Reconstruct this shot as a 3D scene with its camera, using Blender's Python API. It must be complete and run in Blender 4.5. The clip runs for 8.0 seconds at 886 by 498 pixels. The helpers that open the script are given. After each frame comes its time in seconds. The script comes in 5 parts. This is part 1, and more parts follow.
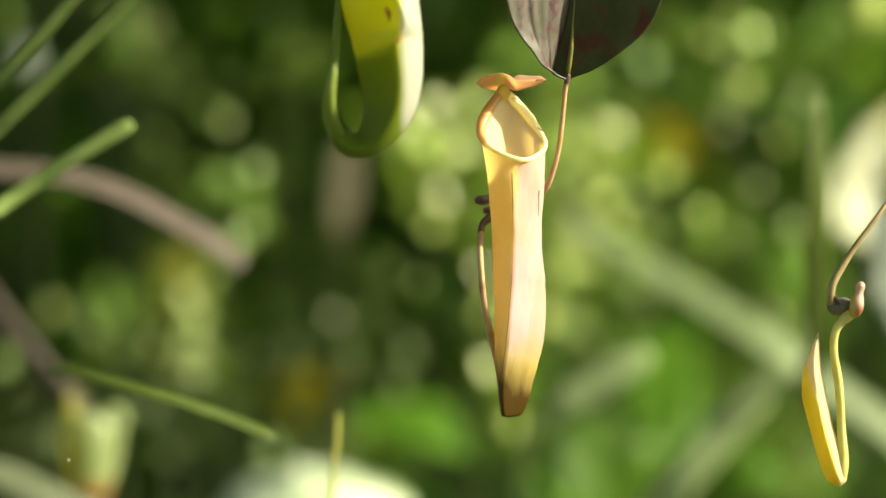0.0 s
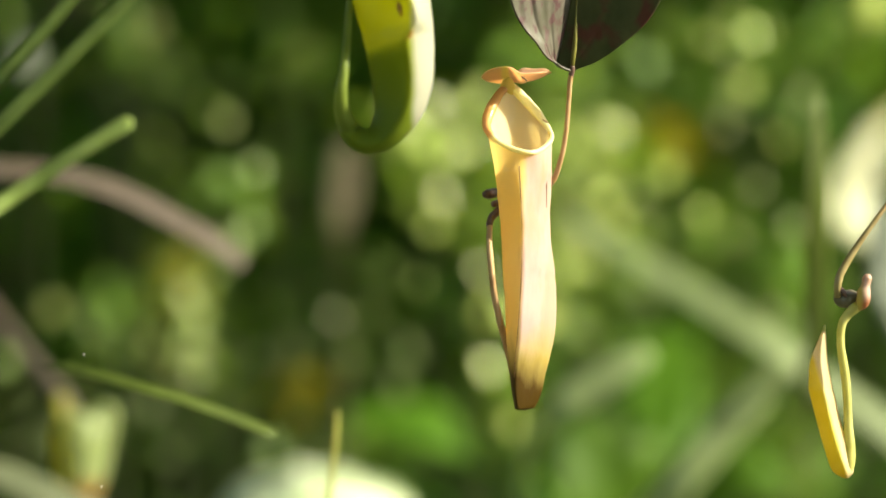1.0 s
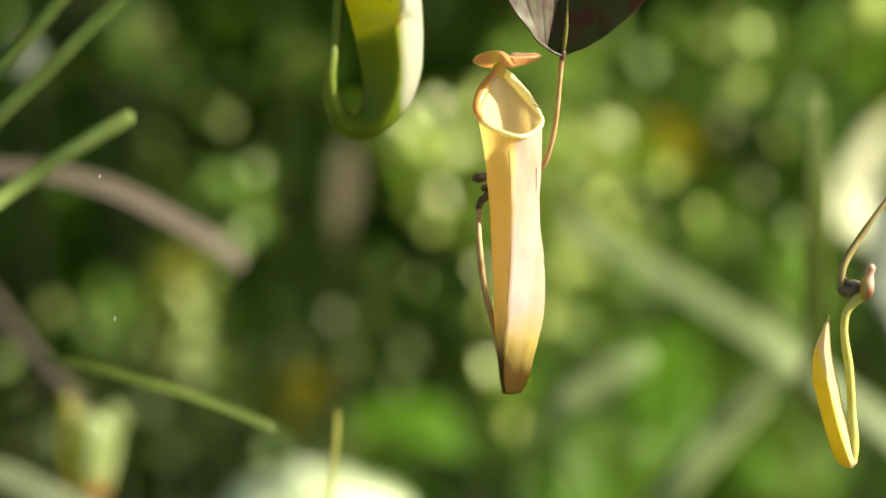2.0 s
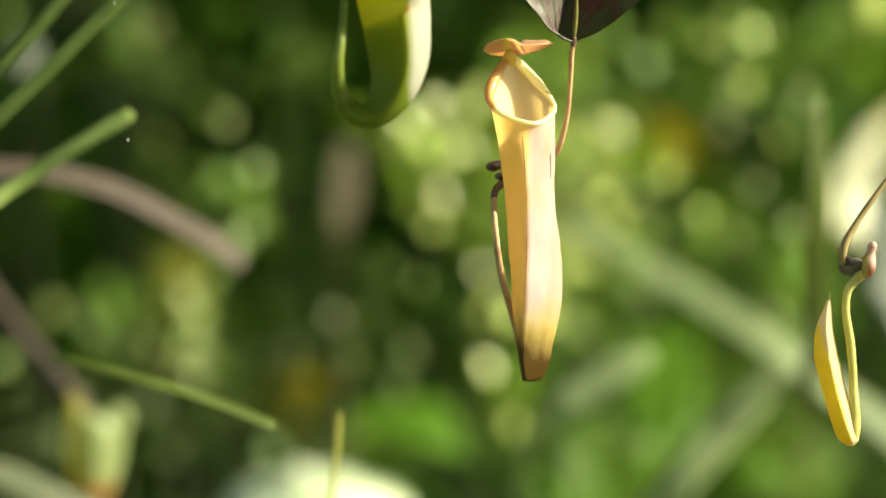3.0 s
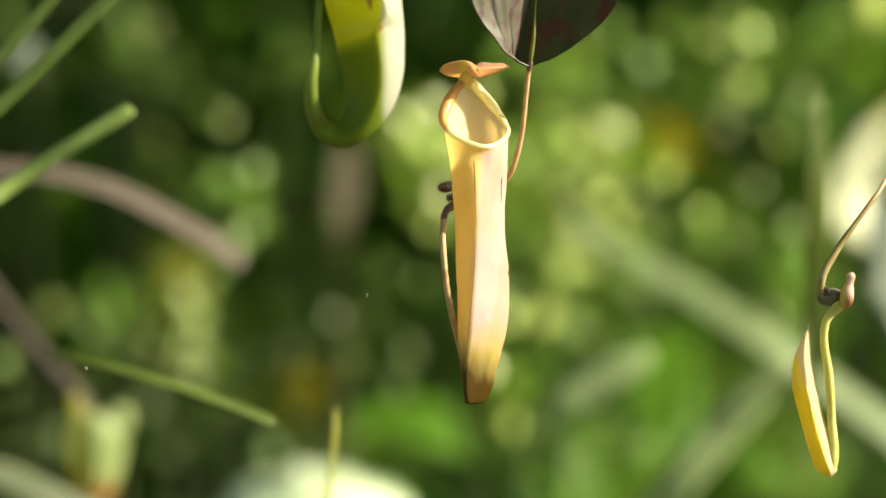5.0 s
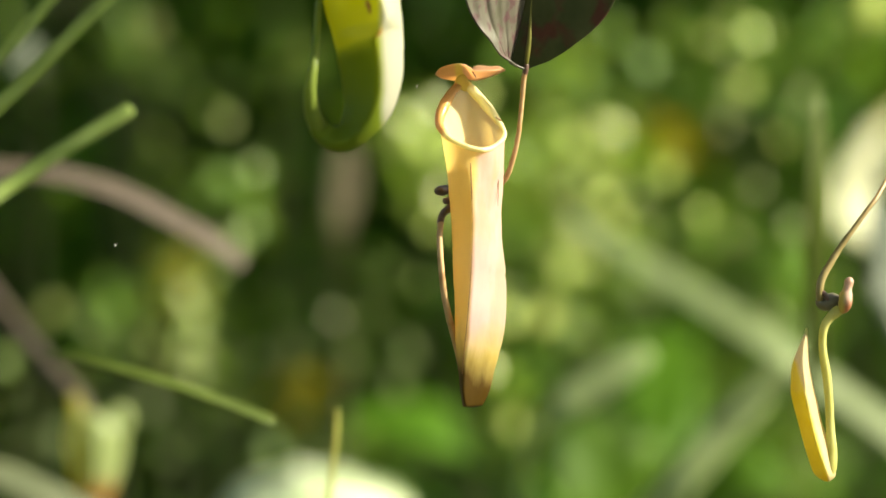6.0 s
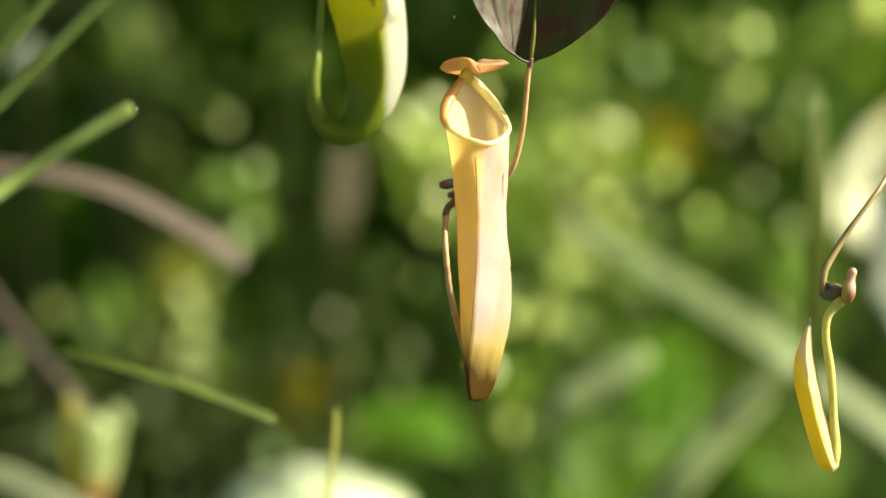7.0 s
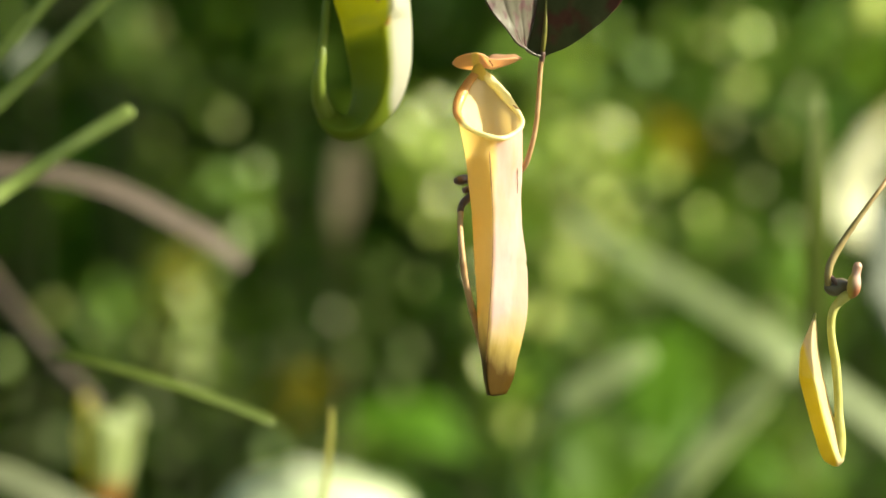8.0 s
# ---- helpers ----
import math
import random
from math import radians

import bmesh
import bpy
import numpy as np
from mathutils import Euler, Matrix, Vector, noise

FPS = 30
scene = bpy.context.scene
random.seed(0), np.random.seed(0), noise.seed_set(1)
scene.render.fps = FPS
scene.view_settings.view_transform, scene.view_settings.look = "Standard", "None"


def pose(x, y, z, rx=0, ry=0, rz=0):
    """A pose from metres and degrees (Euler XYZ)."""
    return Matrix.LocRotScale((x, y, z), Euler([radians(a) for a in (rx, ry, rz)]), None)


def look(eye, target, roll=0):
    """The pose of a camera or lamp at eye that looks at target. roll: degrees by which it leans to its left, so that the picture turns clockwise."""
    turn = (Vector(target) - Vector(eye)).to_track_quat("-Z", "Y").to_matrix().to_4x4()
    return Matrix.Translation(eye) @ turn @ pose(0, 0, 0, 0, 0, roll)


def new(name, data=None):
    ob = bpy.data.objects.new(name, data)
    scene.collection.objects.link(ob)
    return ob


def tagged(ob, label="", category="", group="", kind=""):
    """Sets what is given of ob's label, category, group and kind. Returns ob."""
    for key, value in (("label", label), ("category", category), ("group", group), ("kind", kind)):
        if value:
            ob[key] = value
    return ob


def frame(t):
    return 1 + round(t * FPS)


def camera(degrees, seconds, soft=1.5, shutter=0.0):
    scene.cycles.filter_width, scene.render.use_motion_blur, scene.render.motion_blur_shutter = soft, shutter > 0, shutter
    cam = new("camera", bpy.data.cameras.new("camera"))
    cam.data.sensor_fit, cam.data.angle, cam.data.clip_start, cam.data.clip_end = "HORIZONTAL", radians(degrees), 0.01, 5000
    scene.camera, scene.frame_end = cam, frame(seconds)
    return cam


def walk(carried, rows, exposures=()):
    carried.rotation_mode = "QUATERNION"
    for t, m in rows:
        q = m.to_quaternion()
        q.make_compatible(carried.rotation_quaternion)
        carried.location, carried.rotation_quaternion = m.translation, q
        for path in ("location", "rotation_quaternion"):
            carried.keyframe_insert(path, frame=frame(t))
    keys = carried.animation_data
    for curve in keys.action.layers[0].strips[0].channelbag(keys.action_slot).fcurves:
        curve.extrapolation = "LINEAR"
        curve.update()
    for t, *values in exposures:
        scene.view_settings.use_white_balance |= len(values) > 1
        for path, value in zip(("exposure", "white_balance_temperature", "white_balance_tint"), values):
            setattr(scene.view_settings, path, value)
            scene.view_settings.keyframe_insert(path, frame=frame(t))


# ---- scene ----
H = 1.10  # height of the lens above the ground
cam = camera(20.0, 8.0, soft=1.6, shutter=0.5)
cam.data.dof.use_dof = True
cam.data.dof.focus_distance = 1.0
cam.data.dof.aperture_fstop = 3.4
walk(cam, [(0.0, pose(0, 0, H, 90, 0, 0)), (8.0, pose(0, 0, H, 90, 0, 0))], exposures=[(0.0, 1.68, 7950, -3), (8.0, 1.68, 7950, -3)])

# ---- sky and sun ----
SUN_AZ, SUN_EL = 80.0, 33.0  # degrees: clockwise from behind the lens towards the right, and above the horizon
world = bpy.data.worlds.new("sky")
scene.world = world
world.use_nodes = True
wn = world.node_tree.nodes
sky = wn.new("ShaderNodeTexSky")
sky.sky_type = "NISHITA"
sky.sun_disc = False
sky.sun_elevation = radians(SUN_EL)
wn["Background"].inputs["Strength"].default_value = 0.12
world.node_tree.links.new(sky.outputs[0], wn["Background"].inputs["Color"])
sx, sy, sz = (math.sin(radians(SUN_AZ)) * math.cos(radians(SUN_EL)),
              -math.cos(radians(SUN_AZ)) * math.cos(radians(SUN_EL)), math.sin(radians(SUN_EL)))
sky.sun_rotation = math.atan2(sx, sy)
sun = new("sun", bpy.data.lights.new("sun", "SUN"))
sun.data.energy, sun.data.angle, sun.data.color = 4.4, radians(0.55), (1.0, 0.97, 0.90)
sun.matrix_world = look((sx * 20, sy * 20, sz * 20), (0, 0, 0))


# ---- materials ----
def material(name, a, b, scale=60.0, rough=0.45, through_light=0.0, through_colour=None, bump=0.2, spots=None,
             spot_size=25.0, spot_amount=0.3, ends=None, per_object=0.0, per_island=0.0, coat=0.0, stretch=(1, 1, 1),
             spec=0.5):
    """A plant surface: two colours in fine grain, larger blotches, light passing through thin tissue.
    ends: rows of (axis letter or direction, start, stop, colour), each tinting one end or side of the organ; some side
    rows paint light."""
    m = bpy.data.materials.new(name)
    m.use_nodes = True
    nt = m.node_tree
    n, l = nt.nodes, nt.links
    bsdf, out = n["Principled BSDF"], n["Material Output"]
    co = n.new("ShaderNodeTexCoord")
    mp = n.new("ShaderNodeMapping")
    mp.inputs["Scale"].default_value = stretch
    l.new(co.outputs["Object"], mp.inputs["Vector"])
    grain = n.new("ShaderNodeTexNoise")
    grain.inputs["Scale"].default_value, grain.inputs["Detail"].default_value = scale, 6
    l.new(mp.outputs[0], grain.inputs["Vector"])
    ramp = n.new("ShaderNodeMapRange")
    ramp.inputs["From Min"].default_value, ramp.inputs["From Max"].default_value = 0.32, 0.68
    l.new(grain.outputs["Fac"], ramp.inputs["Value"])
    mix = n.new("ShaderNodeMix")
    mix.data_type = "RGBA"
    mix.inputs["A"].default_value, mix.inputs["B"].default_value = (*a, 1), (*b, 1)
    l.new(ramp.outputs[0], mix.inputs["Factor"])
    colour = mix.outputs["Result"]
    if spots:
        big = n.new("ShaderNodeTexNoise")
        big.inputs["Scale"].default_value, big.inputs["Detail"].default_value = spot_size, 3
        l.new(mp.outputs[0], big.inputs["Vector"])
        edge = n.new("ShaderNodeMapRange")
        edge.inputs["From Min"].default_value = 0.68 - spot_amount * 0.5
        edge.inputs["From Max"].default_value = 0.80 - spot_amount * 0.5
        l.new(big.outputs["Fac"], edge.inputs["Value"])
        ms = n.new("ShaderNodeMix")
        ms.data_type = "RGBA"
        ms.inputs["B"].default_value = (*spots, 1)
        l.new(edge.outputs[0], ms.inputs["Factor"])
        l.new(colour, ms.inputs["A"])
        colour = ms.outputs["Result"]
    tints = []
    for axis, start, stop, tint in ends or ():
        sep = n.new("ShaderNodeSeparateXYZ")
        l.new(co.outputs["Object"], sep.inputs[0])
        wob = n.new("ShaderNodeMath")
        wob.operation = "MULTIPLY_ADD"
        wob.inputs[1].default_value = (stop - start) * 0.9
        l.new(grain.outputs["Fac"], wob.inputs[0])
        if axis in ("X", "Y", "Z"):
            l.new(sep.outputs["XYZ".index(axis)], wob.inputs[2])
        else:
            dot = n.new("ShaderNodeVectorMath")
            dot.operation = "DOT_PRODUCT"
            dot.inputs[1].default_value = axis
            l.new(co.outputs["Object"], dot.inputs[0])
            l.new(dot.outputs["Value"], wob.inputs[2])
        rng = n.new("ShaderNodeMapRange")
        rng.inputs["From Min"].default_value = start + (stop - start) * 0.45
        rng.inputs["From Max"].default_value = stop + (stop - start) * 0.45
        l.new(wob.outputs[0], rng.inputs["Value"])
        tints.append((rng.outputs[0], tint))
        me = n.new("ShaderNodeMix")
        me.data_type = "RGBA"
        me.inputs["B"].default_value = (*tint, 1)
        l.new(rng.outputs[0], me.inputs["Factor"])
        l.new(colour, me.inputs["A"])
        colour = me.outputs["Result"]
    if per_object or per_island:
        src = n.new("ShaderNodeNewGeometry").outputs["Random Per Island"] if per_island else \
            n.new("ShaderNodeObjectInfo").outputs["Random"]
        hs = n.new("ShaderNodeHueSaturation")
        val = n.new("ShaderNodeMapRange")
        k = per_island or per_object
        val.inputs["To Min"].default_value, val.inputs["To Max"].default_value = 1 - k, 1 + k
        hue = n.new("ShaderNodeMapRange")
        hue.inputs["To Min"].default_value, hue.inputs["To Max"].default_value = 0.5 - 0.05 * k, 0.5 + 0.05 * k
        l.new(src, val.inputs["Value"])
        l.new(src, hue.inputs["Value"])
        l.new(val.outputs[0], hs.inputs["Value"])
        l.new(hue.outputs[0], hs.inputs["Hue"])
        l.new(colour, hs.inputs["Color"])
        colour = hs.outputs["Color"]
    l.new(colour, bsdf.inputs["Base Color"])
    bsdf.inputs["Roughness"].default_value = rough
    bsdf.inputs["Coat Weight"].default_value = coat
    bsdf.inputs["Specular IOR Level"].default_value = spec
    bp = n.new("ShaderNodeBump")
    bp.inputs["Strength"].default_value, bp.inputs["Distance"].default_value = bump, 0.0006
    l.new(grain.outputs["Fac"], bp.inputs["Height"])
    l.new(bp.outputs[0], bsdf.inputs["Normal"])
    if through_light:
        tr = n.new("ShaderNodeBsdfTranslucent")
        l.new(bp.outputs[0], tr.inputs["Normal"])
        if through_colour:
            tc = n.new("ShaderNodeMix")
            tc.data_type, tc.blend_type = "RGBA", "MIX"
            tc.inputs["Factor"].default_value = 0.75
            tc.inputs["B"].default_value = (*through_colour, 1)
            l.new(colour, tc.inputs["A"])
            glow = tc.outputs["Result"]
            for amount, tint in tints:
                te = n.new("ShaderNodeMix")
                te.data_type = "RGBA"
                te.inputs["B"].default_value = (*tint, 1)
                l.new(amount, te.inputs["Factor"])
                l.new(glow, te.inputs["A"])
                glow = te.outputs["Result"]
            l.new(glow, tr.inputs["Color"])
        else:
            l.new(colour, tr.inputs["Color"])
        sh = n.new("ShaderNodeMixShader")
        sh.inputs[0].default_value = through_light
        l.new(bsdf.outputs[0], sh.inputs[1])
        l.new(tr.outputs[0], sh.inputs[2])
        l.new(sh.outputs[0], out.inputs["Surface"])
    return m


# first two tints paint the glowing shaded facet and the sunlit edge into the wall
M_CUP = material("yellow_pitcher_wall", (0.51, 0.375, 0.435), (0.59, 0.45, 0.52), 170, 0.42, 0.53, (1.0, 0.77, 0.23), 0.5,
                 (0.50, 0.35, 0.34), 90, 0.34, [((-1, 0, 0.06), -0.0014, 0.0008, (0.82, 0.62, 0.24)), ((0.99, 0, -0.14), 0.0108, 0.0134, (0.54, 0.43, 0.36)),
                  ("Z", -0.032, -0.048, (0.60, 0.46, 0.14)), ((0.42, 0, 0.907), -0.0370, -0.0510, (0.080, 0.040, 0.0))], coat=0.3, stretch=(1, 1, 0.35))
M_INNER = material("pale_inner_wall", (0.88, 0.79, 0.62), (0.92, 0.84, 0.70), 160, 0.35, 0.74, (1.0, 0.96, 0.82), 0.3, stretch=(1, 1, 0.3))
M_RIM = material("yellow_pitcher_rim", (0.80, 0.74, 0.44), (0.86, 0.80, 0.52), 120, 0.25, 0.4, (1.0, 0.90, 0.40), 0.05,
                 None, 25, 0.3, [((-0.927, 0, 0.374), 0.0243, 0.0263, (0.66, 0.38, 0.14))], coat=0.2)
M_LID = material("orange_lid", (0.80, 0.54, 0.40), (0.86, 0.65, 0.54), 140, 0.35, 0.74, (1.0, 0.65, 0.35), 0.15,
                 (0.74, 0.42, 0.24), 90, 0.15, [((-0.98, 0, -0.2), -0.0112, -0.0102, (0.95, 0.78, 0.30)), ((-0.98, 0, -0.2), -0.0085, -0.0072, (1.0, 0.65, 0.35))], coat=0.2)
M_NECK = material("lime_neck", (0.68, 0.56, 0.14), (0.74, 0.62, 0.20), 150, 0.35, 0.4, None, 0.1)
M_ANT = material("dark_ant", (0.035, 0.015, 0.01), (0.06, 0.026, 0.015), 900, 0.3, 0, None, 0.1)
M_SEAM = material("brown_seam", (0.12, 0.05, 0.02), (0.25, 0.12, 0.03), 300, 0.6, 0, None, 0.3)
M_TENDRIL = material("brown_tendril", (0.41, 0.23, 0.105), (0.51, 0.315, 0.165), 200, 0.6, 0.12, None, 0.25,
                     (0.26, 0.12, 0.045), 80, 0.25)
M_WIRY = material("olive_tendril", (0.24, 0.175, 0.065), (0.32, 0.245, 0.11), 200, 0.45, 0.08, None, 0.25, (0.30, 0.18, 0.08), 60, 0.3)
M_COIL = material("dark_purple_coil", (0.07, 0.035, 0.03), (0.12, 0.06, 0.045), 220, 0.38, 0, None, 0.3)
M_KNOT = material("grey_green_knot", (0.085, 0.07, 0.045), (0.14, 0.115, 0.075), 220, 0.4, 0, None, 0.3)
M_BLADE = material("purple_green_blade", (0.036, 0.046, 0.016), (0.062, 0.066, 0.026), 110, 0.55, 0.10, (0.16, 0.14, 0.015), 0.5,
                   (0.075, 0.026, 0.018), 80, 0.34, stretch=(1, 1, 0.8), spec=0.15)
# paler copy of the blade, with purple spots, painted for the half facing the sun
M_LITHALF = material("sunlit_leaf_half", (0.072, 0.068, 0.046), (0.11, 0.092, 0.078), 150, 0.42, 0.06, (0.2, 0.16, 0.08), 0.7,
                   (0.08, 0.038, 0.042), 330, 0.34, stretch=(1, 1, 0.6), spec=0.4)
M_MIDRIB = material("lime_midrib", (0.15, 0.14, 0.025), (0.21, 0.19, 0.04), 200, 0.5, 0.1, None, 0.2)
# the X tint paints the sunlit facet whitish; the others colour fluid line and foot
M_GREEN = material("green_pitcher_wall", (0.42, 0.43, 0.03), (0.50, 0.50, 0.05), 70, 0.36, 0.50, (0.58, 0.57, 0.01), 0.12,
                   (0.42, 0.20, 0.03), 34, 0.10, [((-0.23, 0, 0.97), 0.0042, 0.0016, (0.30, 0.34, 0.02)), ("Z", -0.004, -0.030, (0.21, 0.28, 0.032)), ("X", 0.0034, 0.0062, (0.55, 0.53, 0.43))],
                   spec=0.15)
M_LOOP = material("green_loop", (0.15, 0.20, 0.035), (0.21, 0.26, 0.06), 70, 0.34, 0.34, (0.46, 0.54, 0.02), 0.15, spec=0.3)
M_BLEMISH = material("brown_blemish", (0.34, 0.15, 0.03), (0.44, 0.22, 0.04), 300, 0.5, 0.2, None, 0.3)
M_FLUID = material("murky_fluid", (0.10, 0.16, 0.010), (0.14, 0.20, 0.014), 60, 0.15, 0.65, (0.38, 0.50, 0.03), 0.02)
# the tint puts sunlight into colour: cream on the lit side of the ridge
M_YOUNG = material("young_yellow_pitcher", (0.62, 0.51, 0.06), (0.70, 0.59, 0.10), 120, 0.36, 0.48, (0.95, 0.72, 0.01), 0.12,
                   (0.66, 0.47, 0.06), 60, 0.25, [((0.962, 0, 0.272), -0.0231, -0.0217, (0.72, 0.58, 0.34))], coat=0.2)
M_STALK = material("lime_stalk", (0.54, 0.50, 0.14), (0.62, 0.58, 0.22), 160, 0.4, 0.38, None, 0.15)
M_KNOB = material("pink_bulb", (0.46, 0.27, 0.20), (0.56, 0.36, 0.30), 200, 0.35, 0.2, None, 0.2, None, 25, 0.3,
                  [("Z", 0.0006, -0.0022, (0.34, 0.12, 0.06)), ("X", 0.0034, 0.0018, (0.46, 0.36, 0.08))])
M_GRASS = material("grass_blade", (0.11, 0.16, 0.035), (0.16, 0.22, 0.055), 120, 0.45, 0.35, (0.25, 0.40, 0.05), 0.25,
                   per_object=0.18, stretch=(1, 1, 1))
M_PALEGRASS = material("pale_grass_blade", (0.28, 0.38, 0.10), (0.35, 0.45, 0.15), 120, 0.5, 0.45, (0.34, 0.46, 0.09), 0.25)
M_STRAW = material("straw_grass_blade", (0.20, 0.20, 0.04), (0.27, 0.26, 0.06), 120, 0.5, 0.4, (0.30, 0.30, 0.04), 0.25)
M_OLIVE = material("olive_grass_blade", (0.052, 0.075, 0.012), (0.076, 0.105, 0.020), 120, 0.6, 0.3, (0.18, 0.22, 0.02), 0.25, spec=0.2)
M_BUDCUP = material("pale_bud", (0.26, 0.32, 0.13), (0.36, 0.42, 0.21), 60, 0.4, 0.5, (0.60, 0.64, 0.26), 0.1, None, 20, 0.3,
                    [("X", -0.004, -0.016, (0.55, 0.50, 0.06)), ("Z", 0.010, -0.004, (0.45, 0.17, 0.04))])
M_DRY = material("dry_leaf", (0.088, 0.066, 0.053), (0.125, 0.097, 0.08), 90, 0.65, 0.2, None, 0.4, (0.11, 0.08, 0.05), 30, 0.3, spec=0.25)
M_FADED = material("faded_leaf", (0.075, 0.065, 0.035), (0.11, 0.095, 0.055), 90, 0.65, 0.2, None, 0.4, (0.06, 0.045, 0.03), 30, 0.3, spec=0.2)
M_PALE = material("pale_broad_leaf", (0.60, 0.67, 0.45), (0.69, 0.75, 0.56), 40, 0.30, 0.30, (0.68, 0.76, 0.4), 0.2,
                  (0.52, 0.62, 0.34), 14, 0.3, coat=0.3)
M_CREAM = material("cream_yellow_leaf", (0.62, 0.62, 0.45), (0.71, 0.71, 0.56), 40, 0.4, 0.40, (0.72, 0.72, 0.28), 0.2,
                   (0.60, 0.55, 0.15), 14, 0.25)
M_PALESTRAP = material("pale_strap_leaf", (0.165, 0.21, 0.09), (0.215, 0.265, 0.13), 50, 0.5, 0.4, (0.34, 0.42, 0.10), 0.2, spec=0.3)
M_SAGE = material("sage_strap_leaf", (0.095, 0.11, 0.06), (0.13, 0.145, 0.085), 50, 0.55, 0.3, (0.17, 0.20, 0.08), 0.2, spec=0.2)
M_SILVER = material("silvery_strap_leaf", (0.34, 0.42, 0.18), (0.42, 0.50, 0.25), 50, 0.5, 0.4, (0.36, 0.44, 0.12), 0.2, spec=0.3)
M_BROAD = material("broad_green_leaf", (0.05, 0.13, 0.006), (0.082, 0.178, 0.012), 45, 0.55, 0.4, (0.12, 0.27, 0.004), 0.2,
                   per_object=0.2, spec=0.25)
M_SPRIG = material("shrub_leaf", (0.09, 0.15, 0.02), (0.135, 0.205, 0.035), 60, 0.5, 0.35, (0.16, 0.27, 0.02), 0.2,
                   per_island=0.45, spec=0.25)
M_LEAFY = material("fresh_shrub_leaf", (0.09, 0.165, 0.022), (0.135, 0.22, 0.036), 60, 0.5, 0.40, (0.17, 0.29, 0.02), 0.2,
                   per_island=0.45, spec=0.25)
M_LIME = material("lime_shrub_leaf", (0.15, 0.24, 0.03), (0.21, 0.31, 0.05), 60, 0.36, 0.40, (0.28, 0.40, 0.03), 0.2,
                  per_island=0.4, coat=0.2)
M_DEEP = material("thicket_leaf", (0.046, 0.110, 0.009), (0.074, 0.158, 0.017), 40, 0.6, 0.28, (0.11, 0.23, 0.012), 0.2,
                  per_island=0.55, spec=0.12)
# glint, dim and dimmer copies of a small leaf: light levels put into colour
M_GLINT = material("glint_small_leaf", (0.43, 0.50, 0.115), (0.52, 0.59, 0.18), 60, 0.3, 0.3, (0.60, 0.70, 0.08), 0.2, per_object=0.35, coat=0.3)
M_DIM = material("dim_small_leaf", (0.19, 0.24, 0.055), (0.25, 0.30, 0.085), 60, 0.45, 0.35, (0.34, 0.42, 0.06), 0.2, per_object=0.4, coat=0.15)
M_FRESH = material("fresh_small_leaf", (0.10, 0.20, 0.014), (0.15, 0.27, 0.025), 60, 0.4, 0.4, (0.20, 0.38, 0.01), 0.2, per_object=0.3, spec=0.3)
M_DIMMER = material("dimmer_small_leaf", (0.065, 0.10, 0.02), (0.10, 0.145, 0.03), 60, 0.5, 0.35, (0.14, 0.20, 0.02), 0.2, per_object=0.35, spec=0.2)
M_OCHRE = material("ochre_leaf", (0.25, 0.225, 0.009), (0.32, 0.28, 0.014), 50, 0.45, 0.35, None, 0.2, per_island=0.3)
M_BARK = material("bark", (0.10, 0.075, 0.05), (0.20, 0.16, 0.115), 35, 0.85, 0, None, 0.6, (0.07, 0.08, 0.04), 9, 0.35,
                  stretch=(1, 1, 0.25))
M_SAPLING = material("mossy_bark", (0.026, 0.036, 0.012), (0.045, 0.06, 0.02), 35, 0.9, 0, None, 0.5, stretch=(1, 1, 0.25), spec=0.2)
M_TWIG = material("dark_twig", (0.03, 0.036, 0.014), (0.055, 0.06, 0.025), 60, 0.7, 0, None, 0.3, spec=0.2)
M_STEM = material("green_stem", (0.10, 0.15, 0.04), (0.17, 0.22, 0.07), 60, 0.5, 0, None, 0.2)
M_GREY = material("grey_green_leaf", (0.12, 0.14, 0.11), (0.16, 0.18, 0.145), 40, 0.6, 0.2, None, 0.2, spec=0.2)
M_SOIL = material("leaf_litter", (0.05, 0.04, 0.022), (0.10, 0.08, 0.04), 14, 0.9, 0, None, 0.8, (0.035, 0.055, 0.015), 2.5, 0.5)


# ---- shape helpers ----
def spline(points, n):
    """n points on a smooth centripetal curve through the given ones (any number of columns)."""
    p = np.array(points, float)
    p = np.vstack([2 * p[0] - p[1], p, 2 * p[-1] - p[-2]])
    k = np.concatenate([[0], np.cumsum(np.maximum(np.linalg.norm(np.diff(p, axis=0), axis=1), 1e-6) ** 0.5)])
    out = []
    for u in np.linspace(k[1], k[-2], n):
        i = min(max(int(np.searchsorted(k, u, "right")) - 2, 0), len(p) - 4)
        a, b, c, d = p[i:i + 4]
        ka, kb, kc, kd = k[i:i + 4]
        ab = a + (b - a) * (u - ka) / (kb - ka)
        bc = b + (c - b) * (u - kb) / (kc - kb)
        cd = c + (d - c) * (u - kc) / (kd - kc)
        abc = ab + (bc - ab) * (u - ka) / (kc - ka)
        bcd = bc + (cd - bc) * (u - kb) / (kd - kb)
        out.append(abc + (bcd - abc) * (u - kb) / (kc - kb))
    return np.array(out)


